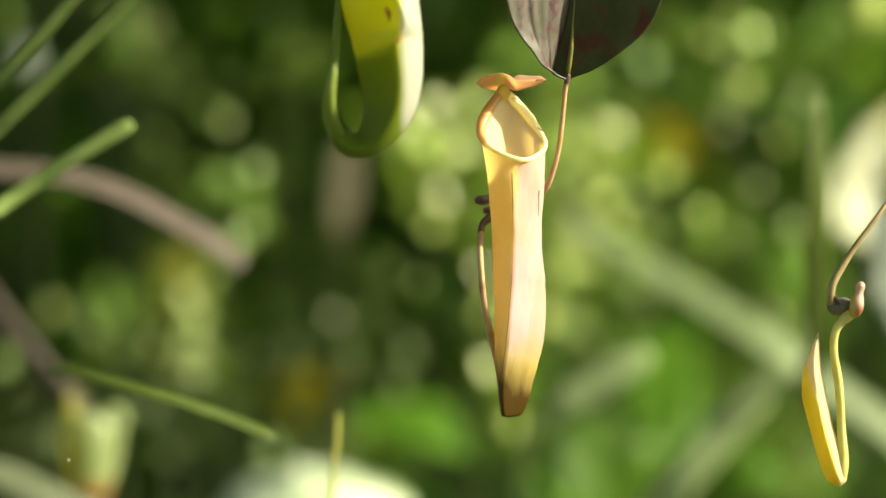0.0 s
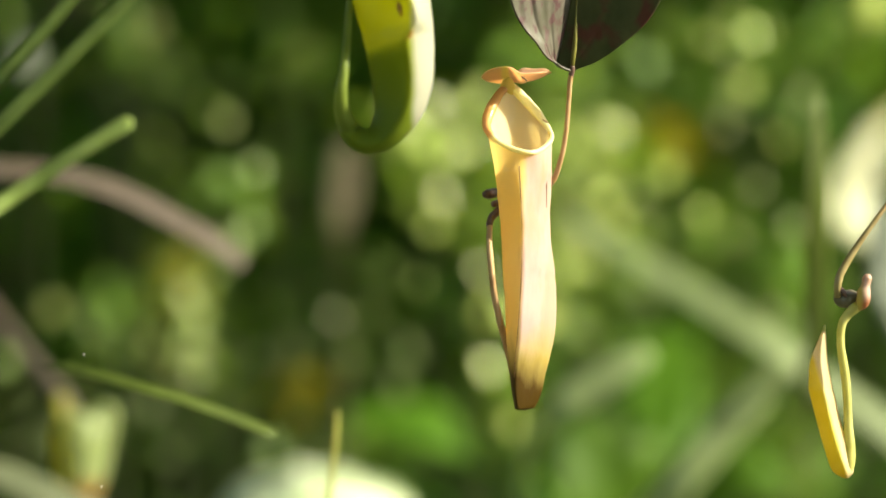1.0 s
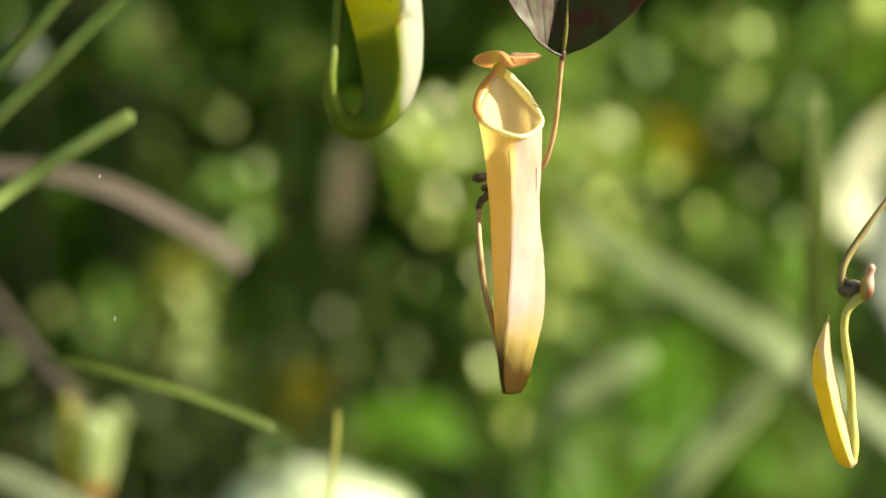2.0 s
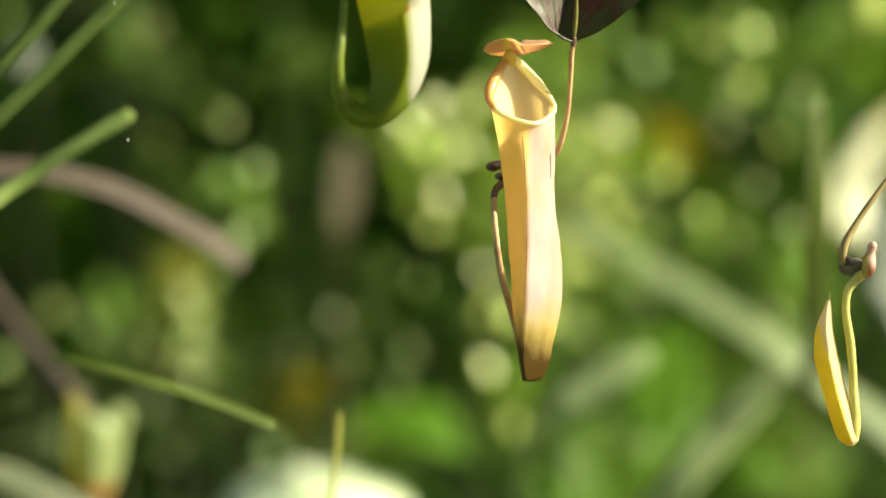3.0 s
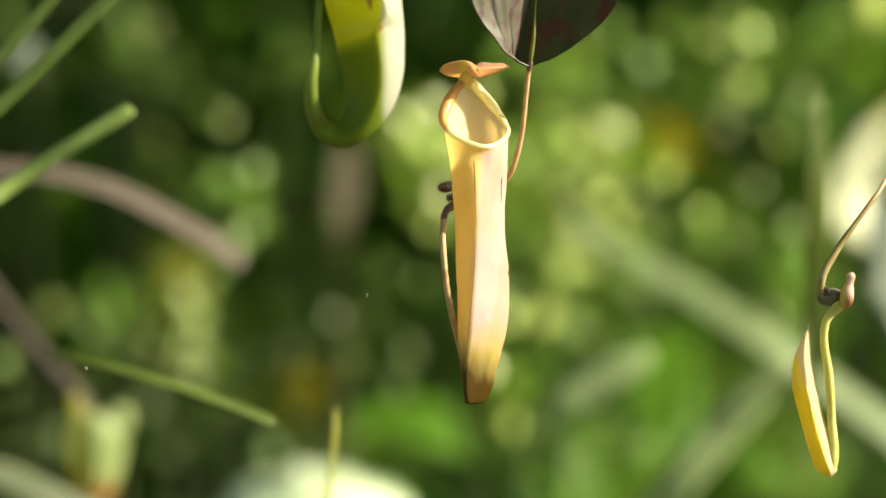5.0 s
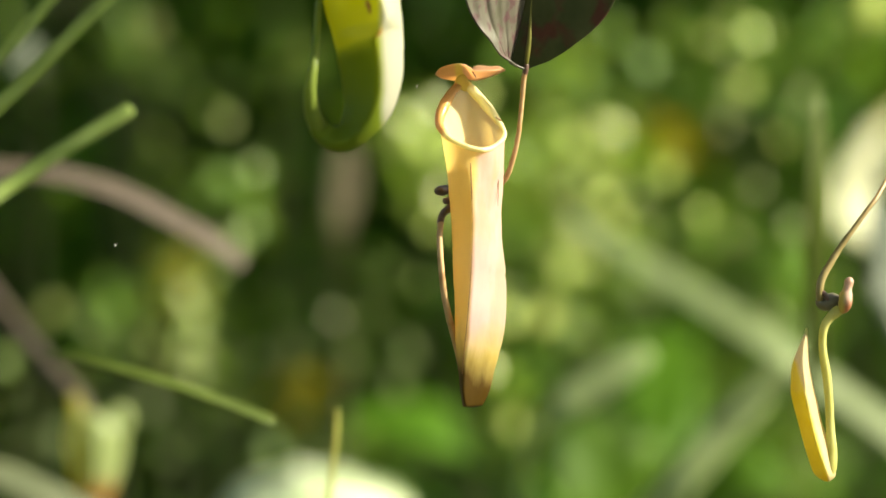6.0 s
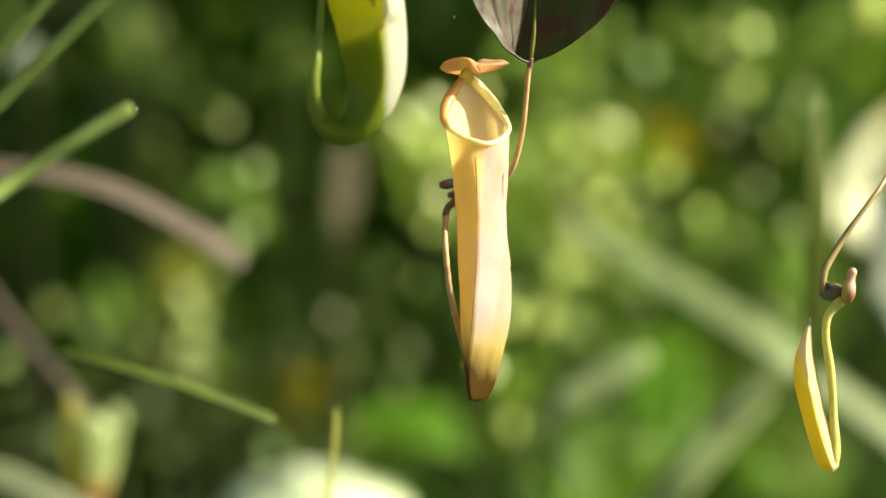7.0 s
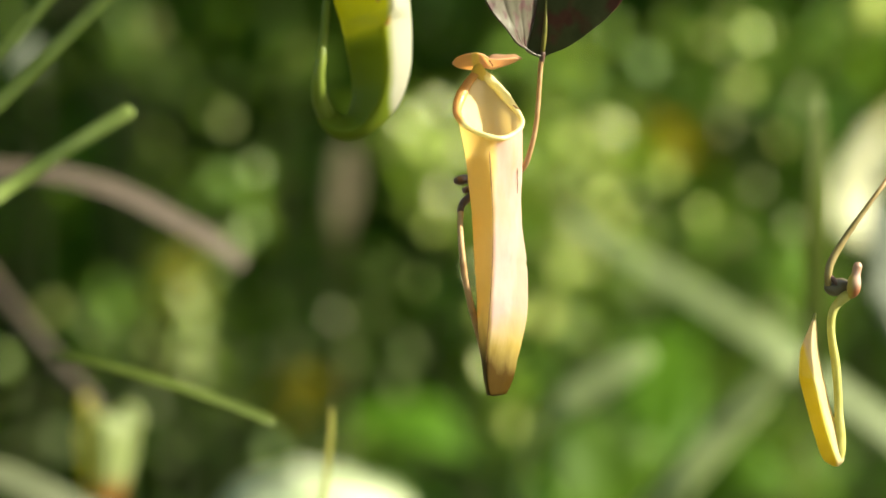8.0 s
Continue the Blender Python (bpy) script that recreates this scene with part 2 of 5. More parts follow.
def loft(rings, cap=(True, True), loop=False):
    """A bmesh skin over rings of equal length, in metres."""
    bm = bmesh.new()
    vs = [[bm.verts.new(tuple(p)) for p in r] for r in rings]
    k = len(vs[0])
    pairs = list(zip(vs, vs[1:])) + ([(vs[-1], vs[0])] if loop else [])
    for a, b in pairs:
        for i in range(k):
            bm.faces.new((a[i], a[(i + 1) % k], b[(i + 1) % k], b[i]))
    if not loop:
        if cap[0]:
            bm.faces.new(list(reversed(vs[0])))
        if cap[1]:
            bm.faces.new(vs[-1])
    bmesh.ops.recalc_face_normals(bm, faces=bm.faces)
    return bm


def frames_along(path, up=(0, -1, 0)):
    """Side and normal vectors along a curve."""
    t = np.gradient(path, axis=0)
    t /= np.linalg.norm(t, axis=1)[:, None] + 1e-12
    nrm = np.array(up, float)
    sides, norms = [], []
    for q in t:
        nrm = nrm - q * np.dot(nrm, q)
        nrm /= np.linalg.norm(nrm) + 1e-12
        sides.append(np.cross(q, nrm))
        norms.append(nrm.copy())
    return np.array(sides), np.array(norms)


def tube(points, n=24, sides=12, squash=1.0, keel=0.0, keel_at=0.0, loop=False, up=(0, -1, 0), rough=0.0, ridge=None):
    """A tube along (x, y, z, radius) rows in millimetres; keel: a raised ridge at that angle;
    ridge: where between its edges the front ridge runs, -1 to 1, or a fifth column of the rows."""
    p = spline(points, n) / 1000.0
    path, rad = p[:, :3], np.maximum(p[:, 3], 0.00003)
    crest = p[:, 4] * 1000.0 if p.shape[1] > 4 else [ridge] * n
    s, m = frames_along(path, up)
    rings = []
    for i in range(len(path)):
        ring = []
        for k in range(sides):
            a = 2 * math.pi * k / sides
            d = abs((a - keel_at + math.pi) % (2 * math.pi) - math.pi)
            r = rad[i] * (1 + keel * math.exp(-(d / 0.35) ** 2) - 0.5 * keel * math.exp(-((d - 0.9) / 0.5) ** 2))
            if rough:
                r *= 1 + rough * noise.noise(Vector(path[i] * 400 + np.array((k * 0.7, 0, 0))))
            cx, cy = math.cos(a), math.sin(a)
            ridge = crest[i]
            if ridge is not None and 0 < a < math.pi:
                q = a / (math.pi / 2) if a < math.pi / 2 else (math.pi - a) / (math.pi / 2)
                e = 1.0 if a < math.pi / 2 else -1.0
                flat = 0.30 if a < math.pi / 2 else 0.8
                cx = (1 - flat) * (ridge + (e - ridge) * abs(cx)) + flat * (e + (ridge - e) * q)
                cy = (1 - flat) * cy + flat * q
            ring.append(path[i] + s[i] * cx * r + m[i] * cy * r * squash)
        rings.append(ring)
    return loft(rings, loop=loop)


def strip(points, n=24, thick=0.6, fold=0.25, up=(0, -1, 0), wave=0.0, seed=0.0):
    """A leaf blade along (x, y, z, half width) rows in millimetres: folded at the midrib, with real thickness."""
    p = spline(points, n) / 1000.0
    path, w = p[:, :3], np.maximum(p[:, 3], 0.0004)
    s, m = frames_along(path, up)
    t = thick / 2000.0
    rings = []
    for i in range(len(path)):
        ring = []
        for u, v in ((-1, 0), (-0.5, 1), (0, 1.2), (0.5, 1), (1, 0), (0.5, -1), (0, -1.2), (-0.5, -1)):
            lift = abs(u) * fold * w[i] + wave * w[i] * abs(u) * noise.noise(Vector((i * 0.35, u * 2, seed)))
            ring.append(path[i] + s[i] * u * w[i] + m[i] * (lift + v * t))
        rings.append(ring)
    return loft(rings)


def part(name, bm, mat, parent=None, label="", smooth=True):
    me = bpy.data.meshes.new(name)
    bm.to_mesh(me)
    bm.free()
    if smooth:
        me.polygons.foreach_set("use_smooth", [True] * len(me.polygons))
    me.materials.append(mat)
    ob = new(name, me)
    if parent is not None:
        ob.parent = parent
    if label:
        ob["label"] = label
    return ob


def thing(name, at, label, category, group=""):
    ob = new(name)
    ob.empty_display_size = 0.01
    ob.location = at
    return tagged(ob, label, category, group)


def leaf_cloud(rng, centres, size, spread=0.35, droop=0.3, aspect=0.42):
    """Vertices and faces of many small folded, pointed leaves at the given places."""
    n = len(centres)
    ln = size * (1 + spread * rng.uniform(-1, 1, n))
    az = rng.uniform(0, 2 * math.pi, n)
    el = rng.normal(-droop, 0.55, n)
    d = np.stack([np.cos(az) * np.cos(el), np.sin(az) * np.cos(el), np.sin(el)], 1)
    side = np.stack([-np.sin(az), np.cos(az), np.zeros(n)], 1)
    nr = np.cross(d, side)
    tw = rng.normal(0, 0.6, n)[:, None]
    side, nr = side * np.cos(tw) + nr * np.sin(tw), nr * np.cos(tw) - side * np.sin(tw)
    L, W = ln[:, None], (ln * aspect * 0.5)[:, None]
    c = centres
    v = np.stack([c, c + d * L * 0.3 + side * W * 0.85 + nr * W * 0.25, c + d * L * 0.65 + side * W * 0.8 + nr * W * 0.2,
                  c + d * L - nr * W * 0.3, c + d * L * 0.65 - side * W * 0.8 + nr * W * 0.2,
                  c + d * L * 0.3 - side * W * 0.85 + nr * W * 0.25, c + d * L * 0.48 - nr * W * 0.05], 1).reshape(-1, 3)
    base = np.array([[0, 1, 6], [1, 2, 6], [2, 3, 6], [3, 4, 6], [4, 5, 6], [5, 0, 6]])
    f = (base[None] + 7 * np.arange(n)[:, None, None]).reshape(-1, 3)
    return v, f


def cloud(name, v, f, mat, parent=None, label=""):
    me = bpy.data.meshes.new(name)
    me.from_pydata(v.tolist(), [], f.tolist())
    me.materials.append(mat)
    ob = new(name, me)
    if parent is not None:
        ob.parent = parent
    if label:
        ob["label"] = label
    return ob


# ---- ground ----
def ground_height(x, y):
    """Nearly level in the clearing, rising behind to an added wooded bank that hides sky."""
    q = min(1.0, max(0.0, (y - 12.5) / 9.0))
    return 0.05 * noise.noise(Vector((x * 0.6, y * 0.6, 0))) + 11.0 * q * q * (3 - 2 * q)


bm = bmesh.new()
xs = np.concatenate([-np.geomspace(400, 4, 12), np.linspace(-3, 3, 13), np.geomspace(4, 400, 12)])
grid = [[bm.verts.new((x, y + 2, ground_height(x, y + 2))) for x in xs] for y in xs]
for i in range(len(xs) - 1):
    for j in range(len(xs) - 1):
        bm.faces.new((grid[i][j], grid[i][j + 1], grid[i + 1][j + 1], grid[i + 1][j]))
tagged(part("ground", bm, M_SOIL), "brown leaf litter and moss on the forest floor", "ground", kind="structure")

# ---- yellow pitcher on its leaf ----
def cup_section(left, right, seam, z, k=48, flat=1.0, full=0.72):
    """One ring of the cup: a flat facet on one side of the front ridge, a fuller one on the other."""
    c, w = (left + right) / 2, (right - left) / 2
    s, d = (seam - c), w * 0.98
    pts = []
    for i in range(k):
        a = 2 * math.pi * i / k
        if a <= math.pi / 2:
            q = a / (math.pi / 2)
            e = np.array((s + (w - s) * math.cos(a), -d * math.sin(a)))
            f = np.array((w + (s - w) * q, -d * q))
            x, y = (1 - full * flat) * e + full * flat * f
        elif a <= math.pi:
            q = (a - math.pi / 2) / (math.pi / 2)
            e = np.array((s + (w + s) * math.cos(a), -d * math.sin(a)))
            f = np.array((s + (-w - s) * q, -d * (1 - q)))
            x, y = (1 - 0.60 * flat) * e + 0.60 * flat * f
        else:
            x, y = w * math.cos(a), -d * math.sin(a)
        pts.append((c + x, y, z))
    return np.array(pts)


def yellow_rim(k=48):
    """The mouth's edge, from one side round the front to the tall back under the lid."""
    ctl = [(13.76, 5.7, 42.33), (10.75, -3.4, 37.3), (4.09, -11.8, 34.85), (-6.24, -10.5, 38.38), (-12.13, -3.7, 45.03), (-9.99, 4, 53.74), (-6.27, 9.5, 59.64),
           (-2.79, 13, 63.02), (1.92, 13, 58.96), (8.8, 10, 50.74)]
    ring = ctl[-2:] + ctl + ctl[:3]
    ring = np.array(ring, float)
    # the share of the ring at which each control point lies: 0 side, 1/4 front, 1/2 other side, 3/4 back
    knots = np.array([-0.18, -0.08, 0, 0.125, 0.25, 0.375, 0.5, 0.6, 0.68, 0.75, 0.82, 0.92, 1.0, 1.125, 1.25])
    dense = spline(ring, 600)
    near = [int(np.argmin(np.linalg.norm(dense[lo:hi] - c, axis=1))) + lo
            for c, lo, hi in zip(ring[1:-1], np.linspace(0, 480, 13).astype(int), np.linspace(120, 600, 13).astype(int))]
    return np.array([dense[int(round(np.interp(i / k, knots[1:-1], near)))] for i in range(k)])


def leaf_half(table, cols, mat, parent, label):
    """One half of the folded leaf blade; rows: height, left edge, fold, right edge, depth of the fold."""
    bm = bmesh.new()
    vs = []
    for z, xl, xf, xr, dep in table:
        line = []
        for u in cols:
            x = xf + (xf - xl) * u if u < 0 else xf + (xr - xf) * u
            y = 8 - dep * (abs(u) ** 0.9) * (0.95 if u < 0 else 0.27) - 0.12 * (z - 67.7)
            wave = noise.noise(Vector((x * 0.09, z * 0.06, 5))) * 1.2 + 0.22 * math.sin(x * 1.3 + z * 0.2) * min(1, abs(u) * 3)
            for at, deep in ((-0.34, 0.55), (-0.66, 0.4), (0.45, 0.3)):
                y += deep * min(1, dep / 12) * math.exp(-((u - at) / 0.045) ** 2)
            line.append(bm.verts.new((x / 1000, (y + wave * min(1, dep / 10) * (1 if u < 0 else 0.45)) / 1000, z / 1000)))
        vs.append(line)
    for a, b in zip(vs, vs[1:]):
        for i in range(len(cols) - 1):
            bm.faces.new((a[i], a[i + 1], b[i + 1], b[i]))
    bmesh.ops.recalc_face_normals(bm, faces=bm.faces)
    half = part("blade", bm, mat, parent, label)
    sb = half.modifiers.new("thickness", "SOLIDIFY")
    sb.thickness, sb.offset = 0.0007, 0
    return half


def build_yellow():
    # rows: height, left edge, right edge, ridge
    prof = np.array([(-66.36, -4.5, 3.6, -2.7), (-64.78, -4.72, 4.72, -3.37), (-58.48, -5.4, 7.42, -4.05), (-49.49, -6.07, 10.12, -3.6), (-42.74, -6.3, 11.92, -2.7),
                     (-35.99, -6.52, 13.16, -1.8), (-24.74, -6.75, 13.5, -0.67), (-13.5, -6.97, 13.5, 0.22), (-2.25, -7.42, 12.6, 0.67), (9, -7.87, 12.26, 0.9),
                     (20.24, -8.77, 12.82, 0.45), (27.44, -9.67, 13.5, 0)])
    rows = spline(prof, 64)
    rings = [cup_section(r[1] * 0.25 + (r[1] + r[2]) / 2 * 0.75, r[2] * 0.25 + (r[1] + r[2]) / 2 * 0.75, (r[1] + r[2]) / 2, r[0] - 0.7)
             for r in rows[:1]]
    rings += [cup_section(r[1] * 0.8 + (r[1] + r[2]) / 2 * 0.2, r[2] * 0.8 + (r[1] + r[2]) / 2 * 0.2, r[3], r[0] - 0.3) for r in rows[:1]]
    rings += [cup_section(r[1], r[2], r[3], r[0], 48, max(0.3, min(1.0, 1.0 - (r[0] - 12) / 22))) for r in rows]
    # the whole cup stands turned a little towards one side
    for r in rings:
        r[:, 1] += 0.36 * (r[:, 0] - 2.0)
    turned = lambda rows: [(p[0], p[1] + 0.36 * (p[0] - 2.0), *p[2:]) for p in rows]
    top, rim = rings[-1].copy(), yellow_rim()
    for q in (0.18, 0.38, 0.58, 0.78, 0.92, 1.0):
        ease = q * 0.7 + 0.3 * q * q
        rings.append(top * (1 - ease) + rim * ease)
    for j, r in enumerate(rings):
        for i, p in enumerate(r):
            g = noise.noise(Vector((p[0] * 0.10, p[1] * 0.10, p[2] * 0.05 + 3)))
            g += 0.35 * noise.noise(Vector((p[0] * 0.35, p[1] * 0.35, p[2] * 0.16 + 9)))
            g += 0.24 * noise.noise(Vector((p[0] * 0.8, p[1] * 0.8, p[2] * 0.55 + 17)))
            # a shallow crease across the wall, halfway down
            side = max(0.0, p[0] - 1.0) / 10
            g -= 0.5 * side * math.exp(-((p[2] + 13.2 + 0.12 * p[0]) / 0.9) ** 2)
            away = np.array((p[0], p[1]))
            away = away / (np.linalg.norm(away) + 1e-6)
            if p[2] < 40:
                p[0] += 0.75 * g * away[0]
                p[1] += 0.75 * g * away[1]
    t = thing("pitcher_leaf", (0.0272, 1, H + 0.0002), "yellow pitcher with orange lid hanging from a purplish leaf", "pitcher plant",
              "hanging pitchers")
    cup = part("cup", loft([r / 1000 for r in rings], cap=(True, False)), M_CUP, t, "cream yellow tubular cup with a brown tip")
    sol = cup.modifiers.new("wall", "SOLIDIFY")
    cup.data.materials.append(M_INNER)
    sol.thickness, sol.offset, sol.material_offset = 0.0006, -1.0, 1
    # rolled rim
    rr = yellow_rim(60)
    rows_r = []
    for p in rr:
        thick = 1.0 + 0.5 * max(0.0, min(1.0, (-6.5 - p[0]) / 4)) + (1.0 if p[0] > -2 else 0.75) * max(0, min(1, (p[2] - 44) / 8))
        rows_r.append((p[0], p[1], p[2], thick))
    part("rim", tube(rows_r + rows_r[:1], 120, 10, rough=0.15), M_RIM, t, "glossy rolled rim, orange-brown along one edge")
    part("ridge", tube(turned([(-0.1, -11.7, 29.79, 0.22), (0.13, -11.4, 22.24, 0.26), (0.38, -10.7, 12.24, 0.12), (0.38, -10.4, 4.45, 0.07), (0.16, -10.4, -4.45, 0.06), (-0.29, -10.7, -13.35, 0.14),
                        (-1.18, -10.5, -24.49, 0.14), (-2.28, -10.3, -35.62, 0.12), (-3.38, -9.6, -44.56, 0.12), (-4.12, -7.9, -53.56, 0.08)]), 50, 6, rough=0.5),
         M_SEAM, cup, "thin dark ridge line")
    part("ridge", tube(turned([(11.3, -4.0, 27.2, 0.10), (11.05, -4.1, 23.5, 0.2), (10.9, -3.9, 18.0, 0.16), (10.75, -3.4, 13.0, 0.05)]), 20, 6, rough=0.7),
         M_SEAM, cup, "thin brown edge line")
    part("nick", tube([(10.38, 5.4, 48.64, 0.15), (11.76, 5.2, 47.53, 0.32), (12.98, 6.0, 46.98, 0.2)], 10, 6, rough=0.4), M_SEAM, t, "small brown nick in the rim")
    part("node", tube([(22.98, 5.2, 69.64, 0.9), (22.55, 5.6, 67.41, 1.15), (22.11, 6, 65.4, 1)], 10, 10, rough=0.2), M_COIL, t, "dark node under the leaf tip")
    part("neck", tube([(-2.97, 15, 57.6, 1.0), (-2.98, 14.4, 58.8, 3.3), (-3.0, 13.4, 60.4, 3.7), (-3.05, 11.4, 62.4, 3.1), (-3, 9, 64.13, 2.5), (-2.73, 7, 65.08, 1.8), (-2.55, 5.5, 65.63, 0.6)], 22, 12, squash=0.45), M_NECK, t, "lime green neck")
    # lid: two lobes, one domed with its underside in view, the other folded like a trough
    at_u = (-1, -0.8, -0.55, -0.32, -0.1, 0.0, 0.1, 0.2, 0.5, 0.8, 1)
    front = (65.9, 68.2, 69.3, 69.7, 69.1, 68.3, 67.3, 67.0, 66.9, 67.2, 67.0)
    middle = (65.9, 66.1, 66.2, 66.3, 65.0, 63.6, 63.2, 63.1, 64.3, 65.9, 67.0)
    back = (65.9, 63.9, 63.2, 63.2, 64.0, 66.0, 68.3, 68.9, 69.1, 68.8, 67.0)
    lid = []
    for r in np.linspace(0.02, 1, 16):
        ring = []
        for i in range(64):
            a = 2 * math.pi * i / 64
            rad = r * (1 + 0.02 * math.cos(3 * a + 0.6) + 0.02 * math.sin(5 * a))
            u, v = rad * math.cos(a), rad * math.sin(a)
            h = max(0.05, math.sqrt(max(0.0, 1 - u * u)))
            w = max(-1.0, min(1.0, v / h))
            zf, zm, zb = (np.interp(u, at_u, q) for q in (front, middle, back))
            z = zm + (zb - zf) / 2 * w + ((zb + zf) / 2 - zm) * w * w
            z += 0.3 * noise.noise(Vector((u * 3, v * 3, 1.3)))
            y = 10 * v + 6
            ring.append(((13.9 * u + 27.2) * (1 + y / 1000) - 27.2, y, z * (1 + y / 1000)))
        lid.append(np.array(ring) / 1000)
    lo = part("lid", loft(lid, cap=(True, False)), M_LID, t, "thin two-lobed orange-pink lid")
    sl = lo.modifiers.new("thickness", "SOLIDIFY")
    sl.thickness, sl.offset = 0.0006, 0
    # tendril from the leaf tip, round a coil behind the cup, down to the foot
    part("tendril", tube([(22.88, 5.4, 68.98, 0.5), (22.44, 5.7, 66.96, 0.95), (21.89, 6.1, 64.5, 1), (20.8, 7, 53.23, 0.95), (19.49, 8, 41.95, 0.95), (17.54, 10, 32.94, 1), (14.48, 13, 24.61, 1.1),
                          (9.61, 17, 20.14, 1.1), (2.81, 19, 19.26, 1.2), (-4.09, 18, 19.7, 1.5)], 60, 12, rough=0.12), M_TENDRIL, t, "orange-brown tendril")
    part("coil", tube([(-2.94, 18, 19.93, 1.5), (-8.5, 15, 19.87, 1.9), (-12.68, 10, 19.31, 1.9), (-13.15, 9, 19.07, 1.3)], 24, 12, rough=0.2), M_COIL, t,
         "dark purple end of the tendril coil")
    part("coil", tube([(-5.32, 14, 17.11, 1.2), (-8.59, 10, 15.68, 1.5), (-10.21, 8, 15.19, 1.3)], 16, 10, rough=0.2), M_COIL, t)
    part("coil", tube([(-5.82, 12, 15.48, 1.4), (-8.15, 9, 12.71, 1.6), (-10.72, 5, 10.4, 1.5), (-11.91, 1, 8.11, 1.45), (-12.17, -1.7, 6.51, 1.3), (-12.24, -3.3, 5.16, 0.9)], 20, 12, rough=0.15), M_COIL, t)
    part("tendril", tube([(-11.67, 1.5, 8.56, 0.5), (-12.08, -1.3, 6.74, 1.15), (-12.21, -4, 4.48, 1.2), (-12.49, -8, -1.12, 1.2), (-12.07, -10, -10.02, 1.25), (-11.17, -9, -20.06, 1.3), (-9.31, -5, -30.22, 1.35),
                          (-6.69, 3, -40.61, 1.4), (-4.33, 7.5, -50.99, 1.5), (-2.75, 7, -60.02, 1.8), (-1.02, 4, -64.82, 2.4)], 70, 12, rough=0.1), M_TENDRIL, t)
    # leaf blade, folded along a line beside the midrib
    table = spline([(67.71, 22, 22.04, 22.72, 4), (69.06, 18.63, 18.67, 26.77, 5), (70.63, 16.2, 16.29, 31.49, 7), (72.21, 13.05, 16.65, 34.42, 9), (74.23, 11.02, 17.21, 38.01, 11), (78.28, 8.1, 18.45, 43.64, 14), (83.23, 3.82, 19.79, 49.94, 16),
                    (89.98, -0.22, 21.37, 55.79, 19), (98.97, -2.92, 23.17, 60.06, 21), (112.47, -6.75, 23.84, 64.11, 23), (132.71, -8.77, 25.42, 65.46, 24),
                    (166.46, -5.62, 26.32, 59.61, 22), (195.7, 6.75, 26.32, 44.99, 14), (215.94, 24.07, 26.32, 28.57, 3)], 46)
    blade = leaf_half(table, np.linspace(0, 1, 41), M_BLADE, t, "dark purplish green half of the leaf blade")
    leaf_half(table, np.linspace(-1, 0, 41), M_LITHALF, t, "folded spotted half, painted paler for the sun on it")
    part("midrib", tube([(22.82, 6.6, 68.83, 0.7), (23.22, 5.4, 72.84, 1.0), (24.08, 4.2, 79.54, 0.9), (24.69, 3.3, 90.27, 0.32), (25.3, 2.1, 99.18, 0.35), (26.63, -2.6, 132.37, 0.9),
                         (26.21, -6.2, 165.42, 1.2), (25.73, -11, 212.45, 1.6), (32.38, -4, 237.48, 1.8), (41.03, 25, 258.24, 2.2)], 60, 8), M_MIDRIB, blade, "thin lime midrib")
    return t


yellow = build_yellow()


def build_ant(at):
    t = thing("ant", at, "small dark brown ant crawling on the orange lid", "ant")
    part("abdomen", tube([(-1.6, 0, 0, .06), (-1.2, 0, 0.05, .32), (-0.75, 0, 0.05, .36), (-0.35, 0, 0, .08)], 12, 8), M_ANT, t)
    part("thorax", tube([(-0.4, 0, 0, .08), (-0.05, 0, 0.06, .2), (0.35, 0, 0.05, .2), (0.6, 0, 0, .08)], 10, 8), M_ANT, t)
    part("head", tube([(0.55, 0, 0, .08), (0.85, 0, 0, .28), (1.15, 0, -0.02, .22), (1.35, 0, -0.05, .05)], 10, 8), M_ANT, t)
    for x, reach in ((-0.15, -0.6), (0.1, 0.05), (0.35, 0.6)):
        for side in (-1, 1):
            part("leg", tube([(x, 0, 0, .06), (x + reach * 0.5, -0.15, side * 0.55, .05), (x + reach, 0.5, side * 0.9, .04)], 8, 5), M_ANT, t)
    for side in (-1, 1):
        part("antenna", tube([(1.2, 0, side * 0.1, .04), (1.5, -0.1, side * 0.4, .03), (1.9, 0.1, side * 0.45, .025)], 8, 4), M_ANT, t)
    return t


ant = build_ant(yellow.location.copy())

